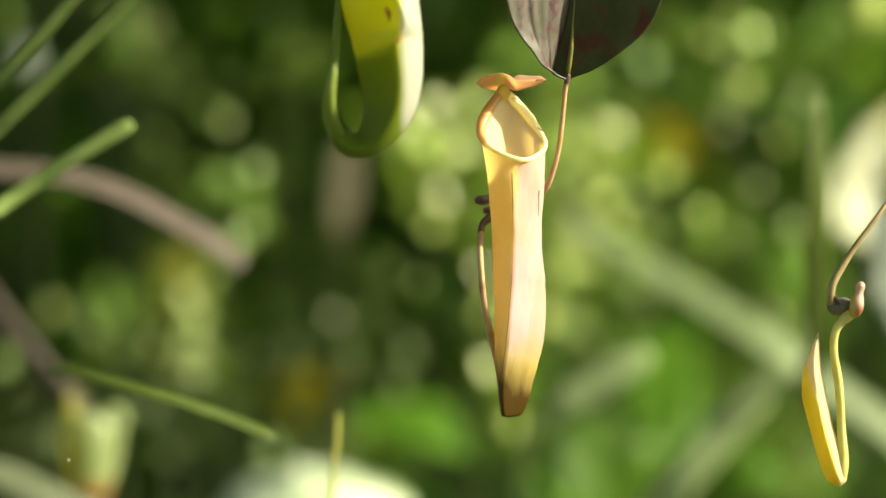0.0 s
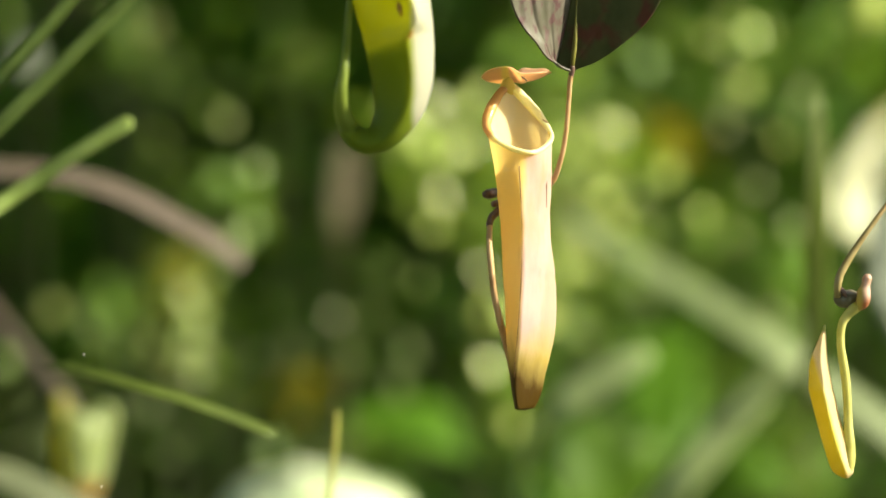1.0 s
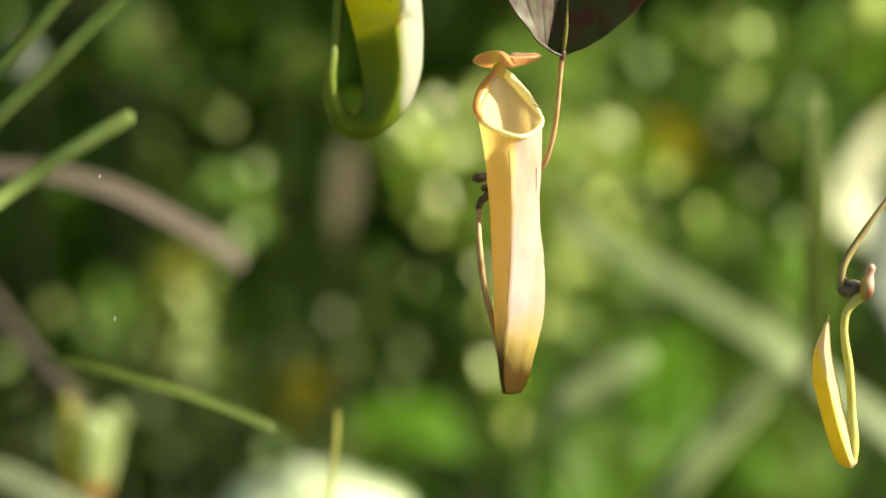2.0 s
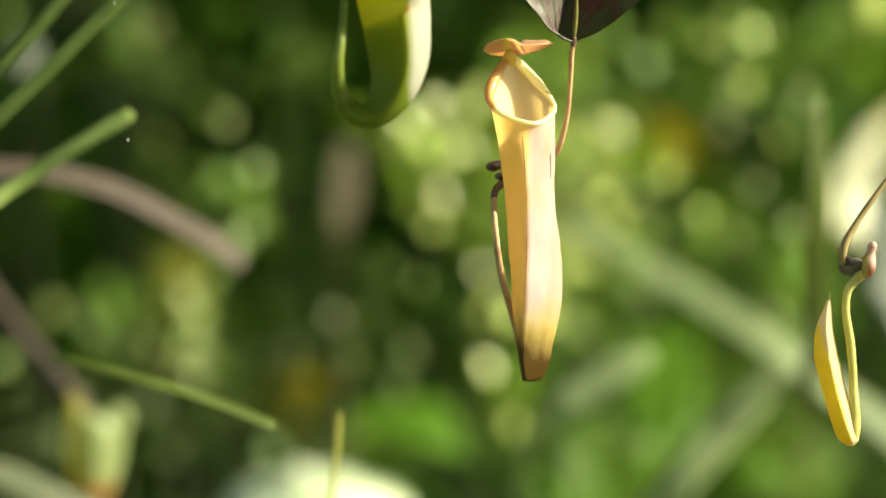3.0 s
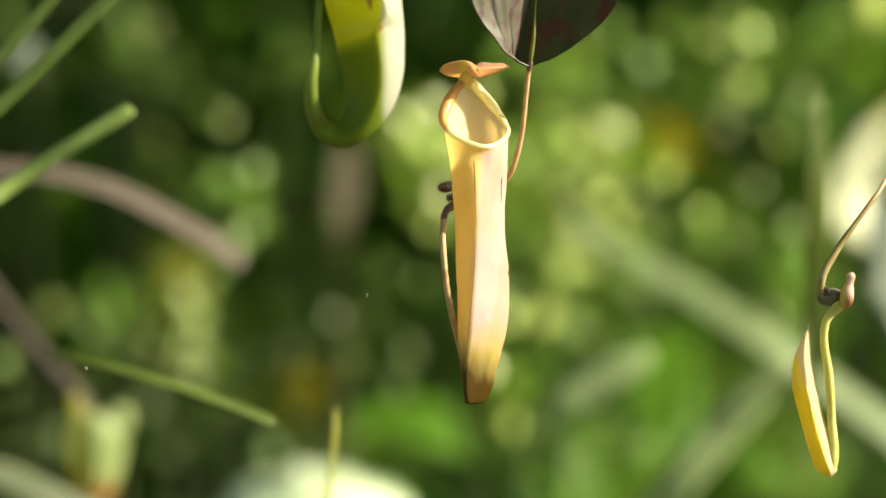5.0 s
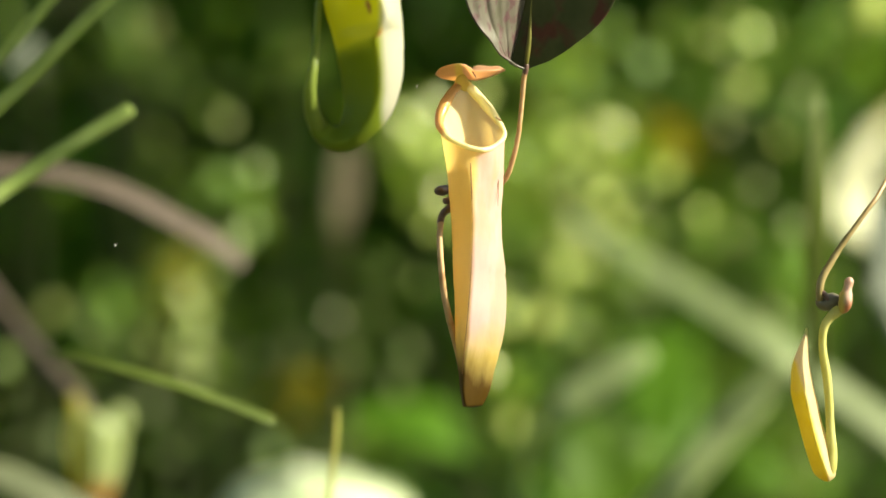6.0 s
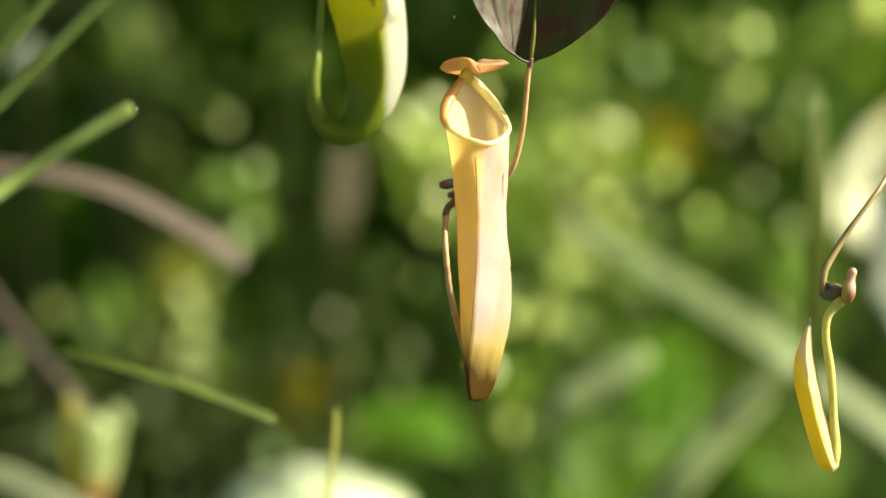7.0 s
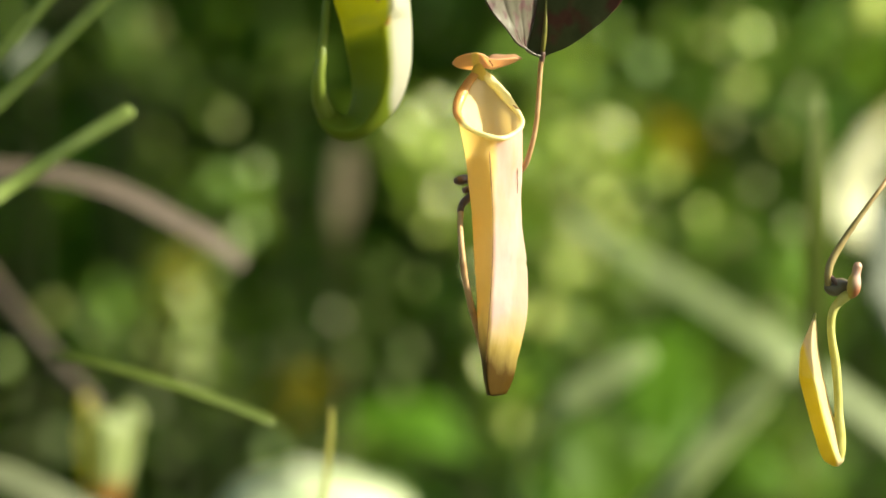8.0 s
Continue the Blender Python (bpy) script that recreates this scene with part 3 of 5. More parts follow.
# ---- green pitcher ----
def build_green():
    t = thing("pitcher_leaf", (-0.0201, 0.95, H + 0.0729), "large green pitcher curving up from its thick looped tendril", "pitcher plant", "hanging pitchers")
    part("cup", tube([(-21.63, 1, -24.1, 3, 0.42), (-18.85, 1, -30.3, 4.1, 0.42), (-14.1, 0, -33.55, 4.7, 0.42), (-8.98, 0, -32.7, 5.6, 0.42), (-4.27, 0, -27.78, 7.5, 0.43),
                      (-0.85, 0, -20.3, 9.8, 0.43), (0.43, 0, -10.68, 11.7, 0.39), (-0.1, 0, -2, 12.7, 0.33), (-0.5, 0, 3.2, 13.1, 0.28), (-0.9, 0, 5.6, 13.4, 0.36), (-1.3, 0, 8.6, 13.6, 0.62),
                      (-1.9, 0, 12, 13.9, 0.66), (-3.0, 0.5, 17, 14.4, 0.56), (-4.09, 1, 23.61, 14.8, 0.48), (-5.23, 4, 34.64, 15.3, 0.42), (-6.63, 8, 48.02, 15.2, 0.42), (-7.83, 12, 63.67, 14, 0.42)],
                     110, 40), M_GREEN, t, "translucent cup, lime above and olive below its fluid")
    part("fluid", tube([(-20.56, 1, -27.3, 2.6), (-18.63, 1, -30.51, 3.5), (-14.1, 0, -33.55, 4.1), (-8.98, 0, -32.7, 4.9), (-4.27, 0, -27.78, 6.4), (-0.85, 0, -20.3, 8.5), (0.43, 0, -10.68, 10.1), (-0.21, 0, 0, 11.2), (-0.43, 0, 1.2, 11.0)], 40, 24, ridge=0.42),
         M_FLUID, t, "murky green fluid filling the lower cup")
    part("blemish", tube([(-1.01, -12, 17.65, 0.3), (-0.38, -11.8, 15.98, 1), (0.25, -11.6, 13.89, 0.8), (0.03, -11.6, 12.2, 0.2)], 10, 7, rough=0.4), M_BLEMISH, t, "orange-brown blemish")
    part("blemish", tube([(0.24, -11.5, 2.07, 0.2), (2.37, -12.4, 3.69, 0.6), (4.07, -13, 6.17, 0.7), (4.7, -13, 9.12, 0.2)], 12, 7, rough=0.4), M_BLEMISH, t, "orange-brown blemish")
    part("tendril", tube([(-19.49, 1, -29.87, 3.3), (-21.8, -4.5, -23.93, 3.1), (-22.3, -9.2, -16.21, 2.4), (-21.15, -9.8, -7.82, 1.8), (-20.34, -6, 1.82, 1.5), (-19.87, 0, 12.82, 1.4),
                          (-19.05, 6, 26.27, 1.3), (-17.49, 10, 52.59, 1.2), (-11.27, 18, 95.01, 1.3)], 60, 14), M_LOOP, t, "looped green tendril")
    part("blade", strip([(-11.27, 18, 93.92, 2), (-9.59, 20, 108.45, 22), (-7.08, 24, 133.3, 32), (-3.67, 28, 164.94, 34), (-0.68, 32, 201.26, 22), (1.49, 34, 223.95, 3)], 40, 0.7, 0.3,
                        wave=0.3), M_BLADE, t, "dark leaf blade above the pitcher")
    return t


green = build_green()

# ---- young closed pitcher ----
def build_young():
    t = thing("pitcher_leaf", (0.1611, 1, H + -0.0223), "young closed yellow pitcher on a looped stalk with a dark knot", "pitcher plant", "hanging pitchers")
    # rows: height, left edge, right edge, ridge
    rows = spline([(-72.0, -4.6, -2.6, -3.5), (-71.4, -5.8, -1.9, -3.2), (-69.3, -8.6, -0.3, -4.2), (-60.3, -12.0, -2.0, -7.6), (-48, -15.4, -5.9, -10.9), (-39.5, -17.6, -7.7, -12.6),
                   (-36.7, -18.2, -8.5, -13.3), (-34.0, -18.2, -9.0, -13.2), (-25.5, -17.6, -10.6, -14.0), (-17.6, -14.6, -11.1, -13.4), (-14.0, -13.2, -11.4, -12.6), (-12.4, -12.5, -11.9, -12.25)], 60)
    part("cup", loft([cup_section(r[1], r[2], r[3], r[0], 32, 1.15) / 1000 for r in rows]), M_YOUNG, t, "slim closed yellow cup with a ridge")
    part("tip", tube([(-12.2, 0, -13.6, 0.75), (-12.0, 0, -12.0, 0.6), (-11.7, 0, -10.9, 0.25)], 8, 8), M_STALK, t, "fine pale point of the closed cup")
    part("stalk", tube([(1.4, 0, -3.4, 1.9), (-0.6, 0, -5.0, 2.2), (-2.6, 0, -6.9, 1.9), (-4.7, 0, -10.12, 1.7), (-5.6, 0, -16.2, 1.6), (-5.1, 0, -22.49, 1.7), (-3.8, 0, -30.37, 1.8),
                        (-2.92, 0, -40.49, 1.7), (-2.47, 0, -50.61, 1.8), (-2.02, 0, -59.61, 2.3), (-2.47, 0, -67.03, 2.4), (-3.6, 0, -70.86, 1.4)], 60, 12, rough=0.08), M_STALK, t,
         "lime green stalk")
    part("knot", tube([(-6.9, 1.5, 1.2, 1.1), (-6.0, 2, -0.6, 2.2), (-3.8, 2.5, -0.9, 3.5), (-1.4, 2.5, -0.6, 3.6), (0.8, 2, -0.8, 2.8), (2.6, 1, -1.6, 1.6)], 30, 18, rough=0.16), M_KNOT, t,
         "grey-green knot")
    part("curl", tube([(-6.8, 0.6, 2.4, 1.3), (-5.4, 0.2, 3.0, 1.2), (-4.2, -0.4, 1.8, 1.0), (-3.4, -0.6, 0.0, 0.6)], 18, 10, rough=0.15), M_COIL, t, "dark purple curl on the knot")
    part("bulb", tube([(1.7, -1, -4.9, 0.8), (2.6, -1.5, -3.2, 2.2), (3.3, -2, -0.4, 2.8), (3.6, -2, 2.2, 2.6), (4.0, -2, 4.4, 1.9), (4.4, -2, 6.0, 1.75), (4.8, -2, 7.9, 1.8), (5.0, -2, 9.3, 0.8)], 32, 14,
                      rough=0.12), M_KNOB, t, "two-lobed pink bulb with a yellow flank")
    part("tendril", tube([(-6.59, 1, -0.02, 1.3), (-6.75, 0, 4.05, 1.5), (-5.85, 0, 8.55, 1.6), (-2.77, 1, 13.94, 1.45), (1.9, 2, 21.14, 1.25), (8.61, 3, 30.39, 1),
                          (16.35, 6, 40.15, 0.95), (31.51, 24, 57.05, 0.95), (80, 50, 75, 1), (160, 80, 86, 1), (289, 100, 92, 1.1)], 60, 12, rough=0.1), M_WIRY, t, "brown-green tendril")
    part("blade", strip([(289, 100, 92, 2), (300, 103, 104, 16), (320, 107, 128, 26), (345, 111, 155, 26), (372, 114, 178, 16), (392, 116, 192, 3)], 40, 0.7, 0.3,
                        wave=0.3), M_BLADE, t, "dark leaf blade above the young pitcher")
    return t


young = build_young()


# ---- the climbing stem that carries them ----
def build_vine():
    t = thing("climbing_stem", (0.55, 1.35, 0), "thin brown climbing stem above the pitchers", "vine")
    part("stem", tube([(0, 0, -10, 5), (-30, -30, 600, 4.5), (-110, -70, 1120, 4), (-235, -152, 1345, 3.8), (-340, -235, 1385, 3.6),
                       (-484, -322, 1362, 3.4), (-566, -362, 1392, 3.2), (-760, -340, 1480, 2.6), (-900, -200, 1500, 1.5)], 80, 10, rough=0.15), M_TENDRIL, t)
    return t


build_vine()


# ---- grass in the foreground and middle distance ----
def blade_thing(name, pts, mat, label, category, group="", thick=1.0, fold=0.3, n=40, wave=0.0, up=(0.45, -0.75, 0.5)):
    """A blade whose rows are x, y, z in metres and half width in millimetres."""
    at = Vector(pts[-1][:3])
    t = thing(name, at, label, category, group)
    rows = [((p[0] - at.x) * 1000, (p[1] - at.y) * 1000, (p[2] - at.z) * 1000, p[3]) for p in pts]
    body = part("blade", strip(rows, n, thick, fold, up=up, wave=wave, seed=len(bpy.data.objects) * 1.7), mat, t)
    part("midrib", tube([(*r[:3], max(0.3, r[3] * 0.1)) for r in rows], n, 6, up=up), mat, body)
    return t


grass_a = blade_thing("grass_blade", [(-0.147, 1.19, 1.1594, 2), (-0.1486, 1.19, 1.1584, 3.3), (-0.1697, 1.19, 1.1458, 3.7), (-0.2099, 1.19, 1.1195, 4), (-0.2545, 1.15, 1.0796, 4), (-0.3142, 1.16, 1.0063, 4),
                      (-0.42, 1.15, 0.0, 4.0)], M_PALEGRASS, "cut pale green grass blade with a blunt tip", "grass", "grass blades")
grass_b = blade_thing("grass_blade", [(-0.1164, 1.14, 1.2387, 2), (-0.1426, 1.14, 1.2131, 3.2), (-0.1754, 1.14, 1.1803, 3.5), (-0.201, 1.14, 1.1554, 3.8), (-0.2675, 1.15, 1.0899, 4),
                      (-0.3403, 1.16, 0.9802, 4), (-0.46, 1.16, 0.0, 4.0)], M_GRASS, "long pale green grass blade", "grass", "grass blades")
grass_c = blade_thing("grass_blade", [(-0.1537, 1.15, 1.2322, 2), (-0.1697, 1.15, 1.2141, 2.8), (-0.1873, 1.15, 1.1934, 3.2), (-0.2028, 1.15, 1.1763, 3.4), (-0.2698, 1.16, 1.1107, 3.6),
                      (-0.3537, 1.17, 0.9792, 4), (-0.50, 1.17, 0.0, 4.0)], M_GRASS, "long pale green grass blade", "grass", "grass blades")
grass_d = blade_thing("grass_blade", [(-0.0779, 1.17, 1.0121, 1.89), (-0.08, 1.17, 1.0129, 3.645), (-0.1011, 1.17, 1.0213, 4.05), (-0.1274, 1.17, 1.0303, 4.05), (-0.1669, 1.19, 1.0390, 4.05), (-0.215, 1.34, 1.0330, 4.05),
                      (-0.290, 1.60, 0.985, 4.05), (-0.36, 1.74, 0.88, 4.725), (-0.42, 1.80, 0.0, 4.725)], M_OLIVE, "thin olive grass blade with a blunt tip", "grass", "grass blades", 0.6, 0.06, up=(0.25, -0.65, 0.7))
grass_e = blade_thing("grass_blade", [(-0.0502, 1.2, 1.022, 1), (-0.0505, 1.2, 1.0193, 1.9), (-0.051, 1.2, 1.0085, 2.3), (-0.0529, 1.2, 0.9923, 2.5), (-0.0564, 1.2, 0.9626, 2.5), (-0.06, 1.2, 0.0, 3.0)], M_STRAW,
                      "short upright yellow-green grass tip", "grass", "grass blades", up=(0.85, -0.45, 0.2))
blade_thing("dry_leaf", [(-0.0929, 2.4, 1.2004, 6), (-0.095, 2.4, 1.1788, 14), (-0.0972, 2.4, 1.1491, 15), (-0.0993, 2.4, 1.1167, 8), (-0.098, 2.42, 1.0951, 2), (-0.0947, 2.42, 0.959, 2), (-0.09, 2.45, 0.0, 3.0)], M_FADED,
            "upright faded brown leaf", "dry leaf")
dry_a = blade_thing("dry_leaf", [(-0.1213, 1.52, 1.0887, 4.4), (-0.1371, 1.52, 1.1010, 7.2), (-0.1692, 1.52, 1.1195, 7.5), (-0.2001, 1.52, 1.1346, 7.3), (-0.2343, 1.52, 1.1439, 7), (-0.2686, 1.52, 1.1466, 7), (-0.3200, 1.52, 1.1414, 7.7), (-0.4247, 1.57, 1.0721, 7.7), (-0.5600, 1.52, 0.0000, 6.6)], M_DRY, "arching dry brown grass leaf", "dry leaf")

def build_bud():
    t = thing("pitcher_leaf", (-0.2297, 1.65, H + -0.1592), "small blurred pitcher, pale green with an orange foot", "pitcher plant", "hanging pitchers")
    part("cup", tube([(-1.86, 0, -12.99, 4), (-1.48, 0, -4.45, 9.5), (-1.11, 0, 7.42, 14.5), (-0.74, 0, 24.12, 18), (-0.37, 0, 36.37, 19.5), (-0.14, 1, 45.21, 18), (0.46, 2, 49.97, 10)], 40, 20, ridge=-0.1),
         M_BUDCUP, t, "pale green cup with an orange foot")
    part("lobe", strip([(7.39, -8, 26.63, 6), (11.09, -8, 39.55, 9), (14.65, -7, 49.46, 9), (16.48, -4, 57.4, 3)], 20, 1.5, 0.2), M_BUDCUP, t, "rounded lobe at the mouth")
    part("lip", strip([(-15.96, 0, 62.35, 3), (-11.5, -6, 47.91, 4), (-8.0, -12, 26.95, 4), (-5.0, -11, 8.44, 3)], 24, 1.5, 0.3), M_BUDCUP, t, "narrow olive lip")
    part("tendril", tube([(-239.9, 350.0, 272.1, 5), (-146.5, 200.0, 182.5, 5), (-78.9, 100.0, 117.1, 5), (-43.3, 50.0, 84.6, 5), (-12.6, 10.0, 58.0, 5), (-4.8, 0.0, 46.4, 4)], 40, 10), M_DRY, t, "brown tendril")
    return t


bud = build_bud()


# ---- herbs and strap leaves behind ----
def herb(name, stem, leaves, mat, label, category="plant", group="", wave=0.25, fold=0.25, thick=1.0):
    """A plant with a stem (x, y, z, radius mm rows, foot first) and broad leaves, each a row list from base to tip."""
    at = Vector(stem[0][:3])
    t = thing(name, at, label, category, group)
    loc = lambda rows: [((p[0] - at.x) * 1000, (p[1] - at.y) * 1000, (p[2] - at.z) * 1000, p[3]) for p in rows]
    part("stem", tube(loc(stem), 16, 8), M_STEM, t)
    for i, rows in enumerate(leaves):
        part("leaf", strip(loc(rows[0]), 22, thick, fold, up=rows[1], wave=wave, seed=i * 3.1), mat, t)
    return t


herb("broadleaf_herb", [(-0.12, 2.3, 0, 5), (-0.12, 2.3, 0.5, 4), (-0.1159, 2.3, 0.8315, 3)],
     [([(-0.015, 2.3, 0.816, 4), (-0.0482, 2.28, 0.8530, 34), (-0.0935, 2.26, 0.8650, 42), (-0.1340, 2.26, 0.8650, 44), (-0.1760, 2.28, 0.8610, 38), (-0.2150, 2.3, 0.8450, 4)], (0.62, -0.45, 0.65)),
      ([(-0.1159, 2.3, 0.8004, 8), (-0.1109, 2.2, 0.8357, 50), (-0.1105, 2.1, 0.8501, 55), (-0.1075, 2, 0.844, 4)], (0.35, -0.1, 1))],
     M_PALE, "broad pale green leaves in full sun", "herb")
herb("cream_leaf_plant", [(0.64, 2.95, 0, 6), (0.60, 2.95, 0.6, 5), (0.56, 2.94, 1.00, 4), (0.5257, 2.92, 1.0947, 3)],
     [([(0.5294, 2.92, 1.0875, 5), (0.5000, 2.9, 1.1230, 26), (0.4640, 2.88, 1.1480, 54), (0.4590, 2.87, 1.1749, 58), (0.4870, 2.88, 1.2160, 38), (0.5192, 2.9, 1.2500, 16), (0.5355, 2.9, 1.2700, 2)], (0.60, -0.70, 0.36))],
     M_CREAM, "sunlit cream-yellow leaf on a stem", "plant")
herb("grey_leaf_plant", [(0.50, 1.72, 0, 6), (0.46, 1.72, 0.6, 5), (0.335, 1.7, 1.001, 4)],
     [([(0.3358, 1.7, 1.001, 6), (0.3244, 1.7, 1.0316, 18), (0.3091, 1.7, 1.0698, 24), (0.2995, 1.7, 1.108, 16), (0.2919, 1.7, 1.1348, 3)], (0.3, -0.9, 0.2))],
     M_GREY, "long grey-green leaf on a stem", "plant")
STRAPS = "strap leaves"
for rows, lab in (
        ([(0.0988, 2.13, 1.1317, 1.9), (0.1323, 2.13, 1.1077, 10.5), (0.1957, 2.09, 1.0675, 14.3), (0.2564, 2.05, 1.0267, 15.5), (0.3209, 2.05, 0.9806, 15.5), (0.3763, 2.05, 0.9390, 15.5), (0.4454, 2.05, 0.8422, 12.4), (0.5412, 2.05, 0.0000, 7.4)],
         "long arching pale green strap leaf"),
        ([(0.1540, 1.85, 1.0220, 4), (0.1419, 1.85, 1.0170, 10), (0.1232, 1.85, 1.0070, 13), (0.1024, 1.85, 0.9943, 13), (0.0836, 1.85, 0.9806, 11), (0.0702, 1.88, 0.9609, 9), (0.0624, 1.9, 0.9295, 6), (0.02, 2.0, 0.0, 7)],
         "curved pale strap leaf"),
        ([(0.2425, 1.75, 1.0232, 3), (0.2314, 1.75, 1.0122, 9), (0.2149, 1.75, 0.9949, 12), (0.1933, 1.75, 0.9705, 12.5), (0.1578, 1.75, 0.9288, 12.5), (0.112, 1.78, 0.87, 12), (0.06, 1.8, 0.0, 8)], "upright olive strap leaf"),
        ([(0.2118, 1.42, 1.1866, 3), (0.2108, 1.42, 1.1706, 6), (0.2102, 1.42, 1.1386, 8.6), (0.2128, 1.44, 1.0971, 9), (0.2210, 1.5, 1.0599, 9), (0.2551, 1.75, 1.0177, 10), (0.3095, 2.15, 0.9651, 11), (0.3548, 2.5, 0.9038, 11), (0.30, 2.6, 0.0, 10)],
         "tall upright strap leaf"),
        ([(-0.278, 1.5, 0.9687, 8), (-0.251, 1.5, 0.958, 11), (-0.2274, 1.5, 0.9451, 12), (-0.186, 1.52, 0.9157, 10), (-0.14, 1.6, 0.0, 8)], "dull sage green strap leaf near the ground"),
):
    blade_thing("strap_leaf", rows, M_OLIVE if "tall" in lab else M_SAGE if "ground" in lab else M_PALESTRAP if "arching" in lab else  M_SILVER, lab, "leaf", STRAPS, 1.2, 0.25)

herb("broadleaf_herb", [(0.18, 2.6, 0, 7), (0.18, 2.6, 0.5, 6), (0.179, 2.6, 0.7965, 5), (0.176, 2.6, 0.9134, 3)],
     [([(0.176, 2.6, 0.8316, 6), (0.1468, 2.55, 0.8711, 60), (0.1296, 2.55, 0.9113, 66), (0.1322, 2.6, 0.9544, 40), (0.1466, 2.65, 0.9873, 3)], (-0.55, -0.8, 0.1)),
      ([(0.176, 2.6, 0.8433, 6), (0.2141, 2.6, 0.89, 36), (0.2344, 2.7, 0.9488, 46), (0.2494, 2.8, 0.9873, 36), (0.274, 3, 1.0332, 3)], (-0.5, -0.9, 0.1)),
      ([(0.176, 2.6, 0.814, 6), (0.110, 2.55, 0.846, 5), (0.030, 2.53, 0.890, 8), (-0.012, 2.53, 0.910, 44), (-0.066, 2.55, 0.926, 46), (-0.112, 2.6, 0.934, 3)], (0.3, -0.6, 0.7)),
      ([(0.176, 2.6, 0.814, 6), (0.2501, 2.55, 0.8482, 46), (0.3107, 2.53, 0.8672, 50), (0.3705, 2.55, 0.8597, 4)], (0.0, -0.6, 0.7))],
     M_BROAD, "herb with broad fresh green leaves", "herb")

herb("broadleaf_herb", [(0.15, 2.34, 0, 6), (0.15, 2.34, 0.5, 5), (0.155, 2.34, 0.80, 4)],
     [([(0.1644, 2.35, 0.7781, 6), (0.1623, 2.32, 0.8448, 46), (0.1469, 2.3, 0.8884, 60), (0.1273, 2.3, 0.9195, 44), (0.1117, 2.3, 0.9401, 4)], (0.30, -0.75, 0.5)),
      ([(0.1644, 2.35, 0.7781, 6), (0.1179, 2.32, 0.8292, 40), (0.0807, 2.3, 0.8626, 50), (0.0445, 2.3, 0.8781, 4)], (0.5, -0.4, 0.75))],
     M_BROAD, "herb with wide sunlit green leaves", "herb")


# ---- shrubs ----
def shrub(name, foot, heads, n, size, mat, label, seed, extra=()):
    """Stem, limbs to each head, and one crown of small leaves round the heads (x, y, z, rx, ry, rz)."""
    rng = np.random.default_rng(seed)
    at = Vector(foot)
    t = thing(name, at, label, "shrub")
    cs = []
    for h in heads:
        c = np.array(h[:3]) - np.array(foot)
        mid = c * 0.5 + np.array((rng.uniform(-.06, .06), rng.uniform(-.06, .06), 0))
        part("limb", tube([(0, 0, 0, 7), (*(mid * 1000), 5), (*(c * 1000), 2)], 12, 7), M_SAPLING, t)
        g = rng.normal(0, 1, (int(n * h[3] * h[5] * 40) + 12, 3))
        g /= np.linalg.norm(g, axis=1)[:, None]
        g *= rng.uniform(0.25, 1.0, (len(g), 1)) ** 0.6
        # uneven outline: clumps
        lump = np.array([noise.noise(Vector(q * 2.1 + seed)) for q in g])
        g = g[lump > -0.22] * (1 + 0.35 * lump[lump > -0.22])[:, None]
        cs.append(c + g * np.array(h[3:6]))
    v, f = leaf_cloud(rng, np.concatenate(cs), size)
    cloud("crown", v, f, mat, t)
    return t


shrub("lime_shrub", (0.08, 3.2, 0), [(0.0809, 3.1, 1.1774, 0.1325, 0.159, 0.0837), (-0.0307, 3.1, 1.2576, 0.0628, 0.0753, 0.0418), (0.1785, 3.1, 1.1077, 0.0767, 0.092, 0.0488), (0.1956, 3.15, 1.2282, 0.0638, 0.0765, 0.0567), (0.1353, 3.15, 1.3487, 0.0496, 0.0595, 0.039), (0.1402, 3.1, 1.0449, 0.0418, 0.0669, 0.0558), (0.0809, 3.1, 0.9194, 0.0314, 0.0418, 0.0349)], 420, 0.05, M_LIME,
      "sunlit lime green shrub with small leaves", 11)
shrub("lime_shrub", (-0.25, 2.9, 0), [(-0.2419, 2.8, 1.1573, 0.0441, 0.0529, 0.0441), (-0.2859, 2.8, 1.025, 0.0441, 0.0831, 0.0693), (-0.4, 2.85, 1.0237, 0.0449, 0.0539, 0.0321)], 150, 0.04, M_SPRIG,
      "pale green shrub with small leaves", 12)
shrub("olive_shrub", (0.4, 3.6, 0), [(0.4299, 3.5, 1.3763, 0.063, 0.1417, 0.1181), (0.4062, 3.5, 1.0693, 0.0945, 0.1134, 0.0945), (0.3118, 3.5, 1.3055, 0.0945, 0.1134, 0.0945), (0.548, 3.5, 1.211, 0.0787, 0.1889, 0.1575)], 150, 0.05, M_DEEP,
      "shaded green shrub with small leaves", 13)
shrub("olive_shrub", (-0.1, 3.9, 0), [(0.0906, 3.8, 0.947, 0.0598, 0.1231, 0.1026), (-0.2086, 3.8, 1.3915, 0.0513, 0.0718, 0.0598), (-0.4479, 3.8, 1.4086, 0.0684, 0.0821, 0.0684)], 60, 0.045,
      M_SPRIG, "loose olive green shrub", 14)
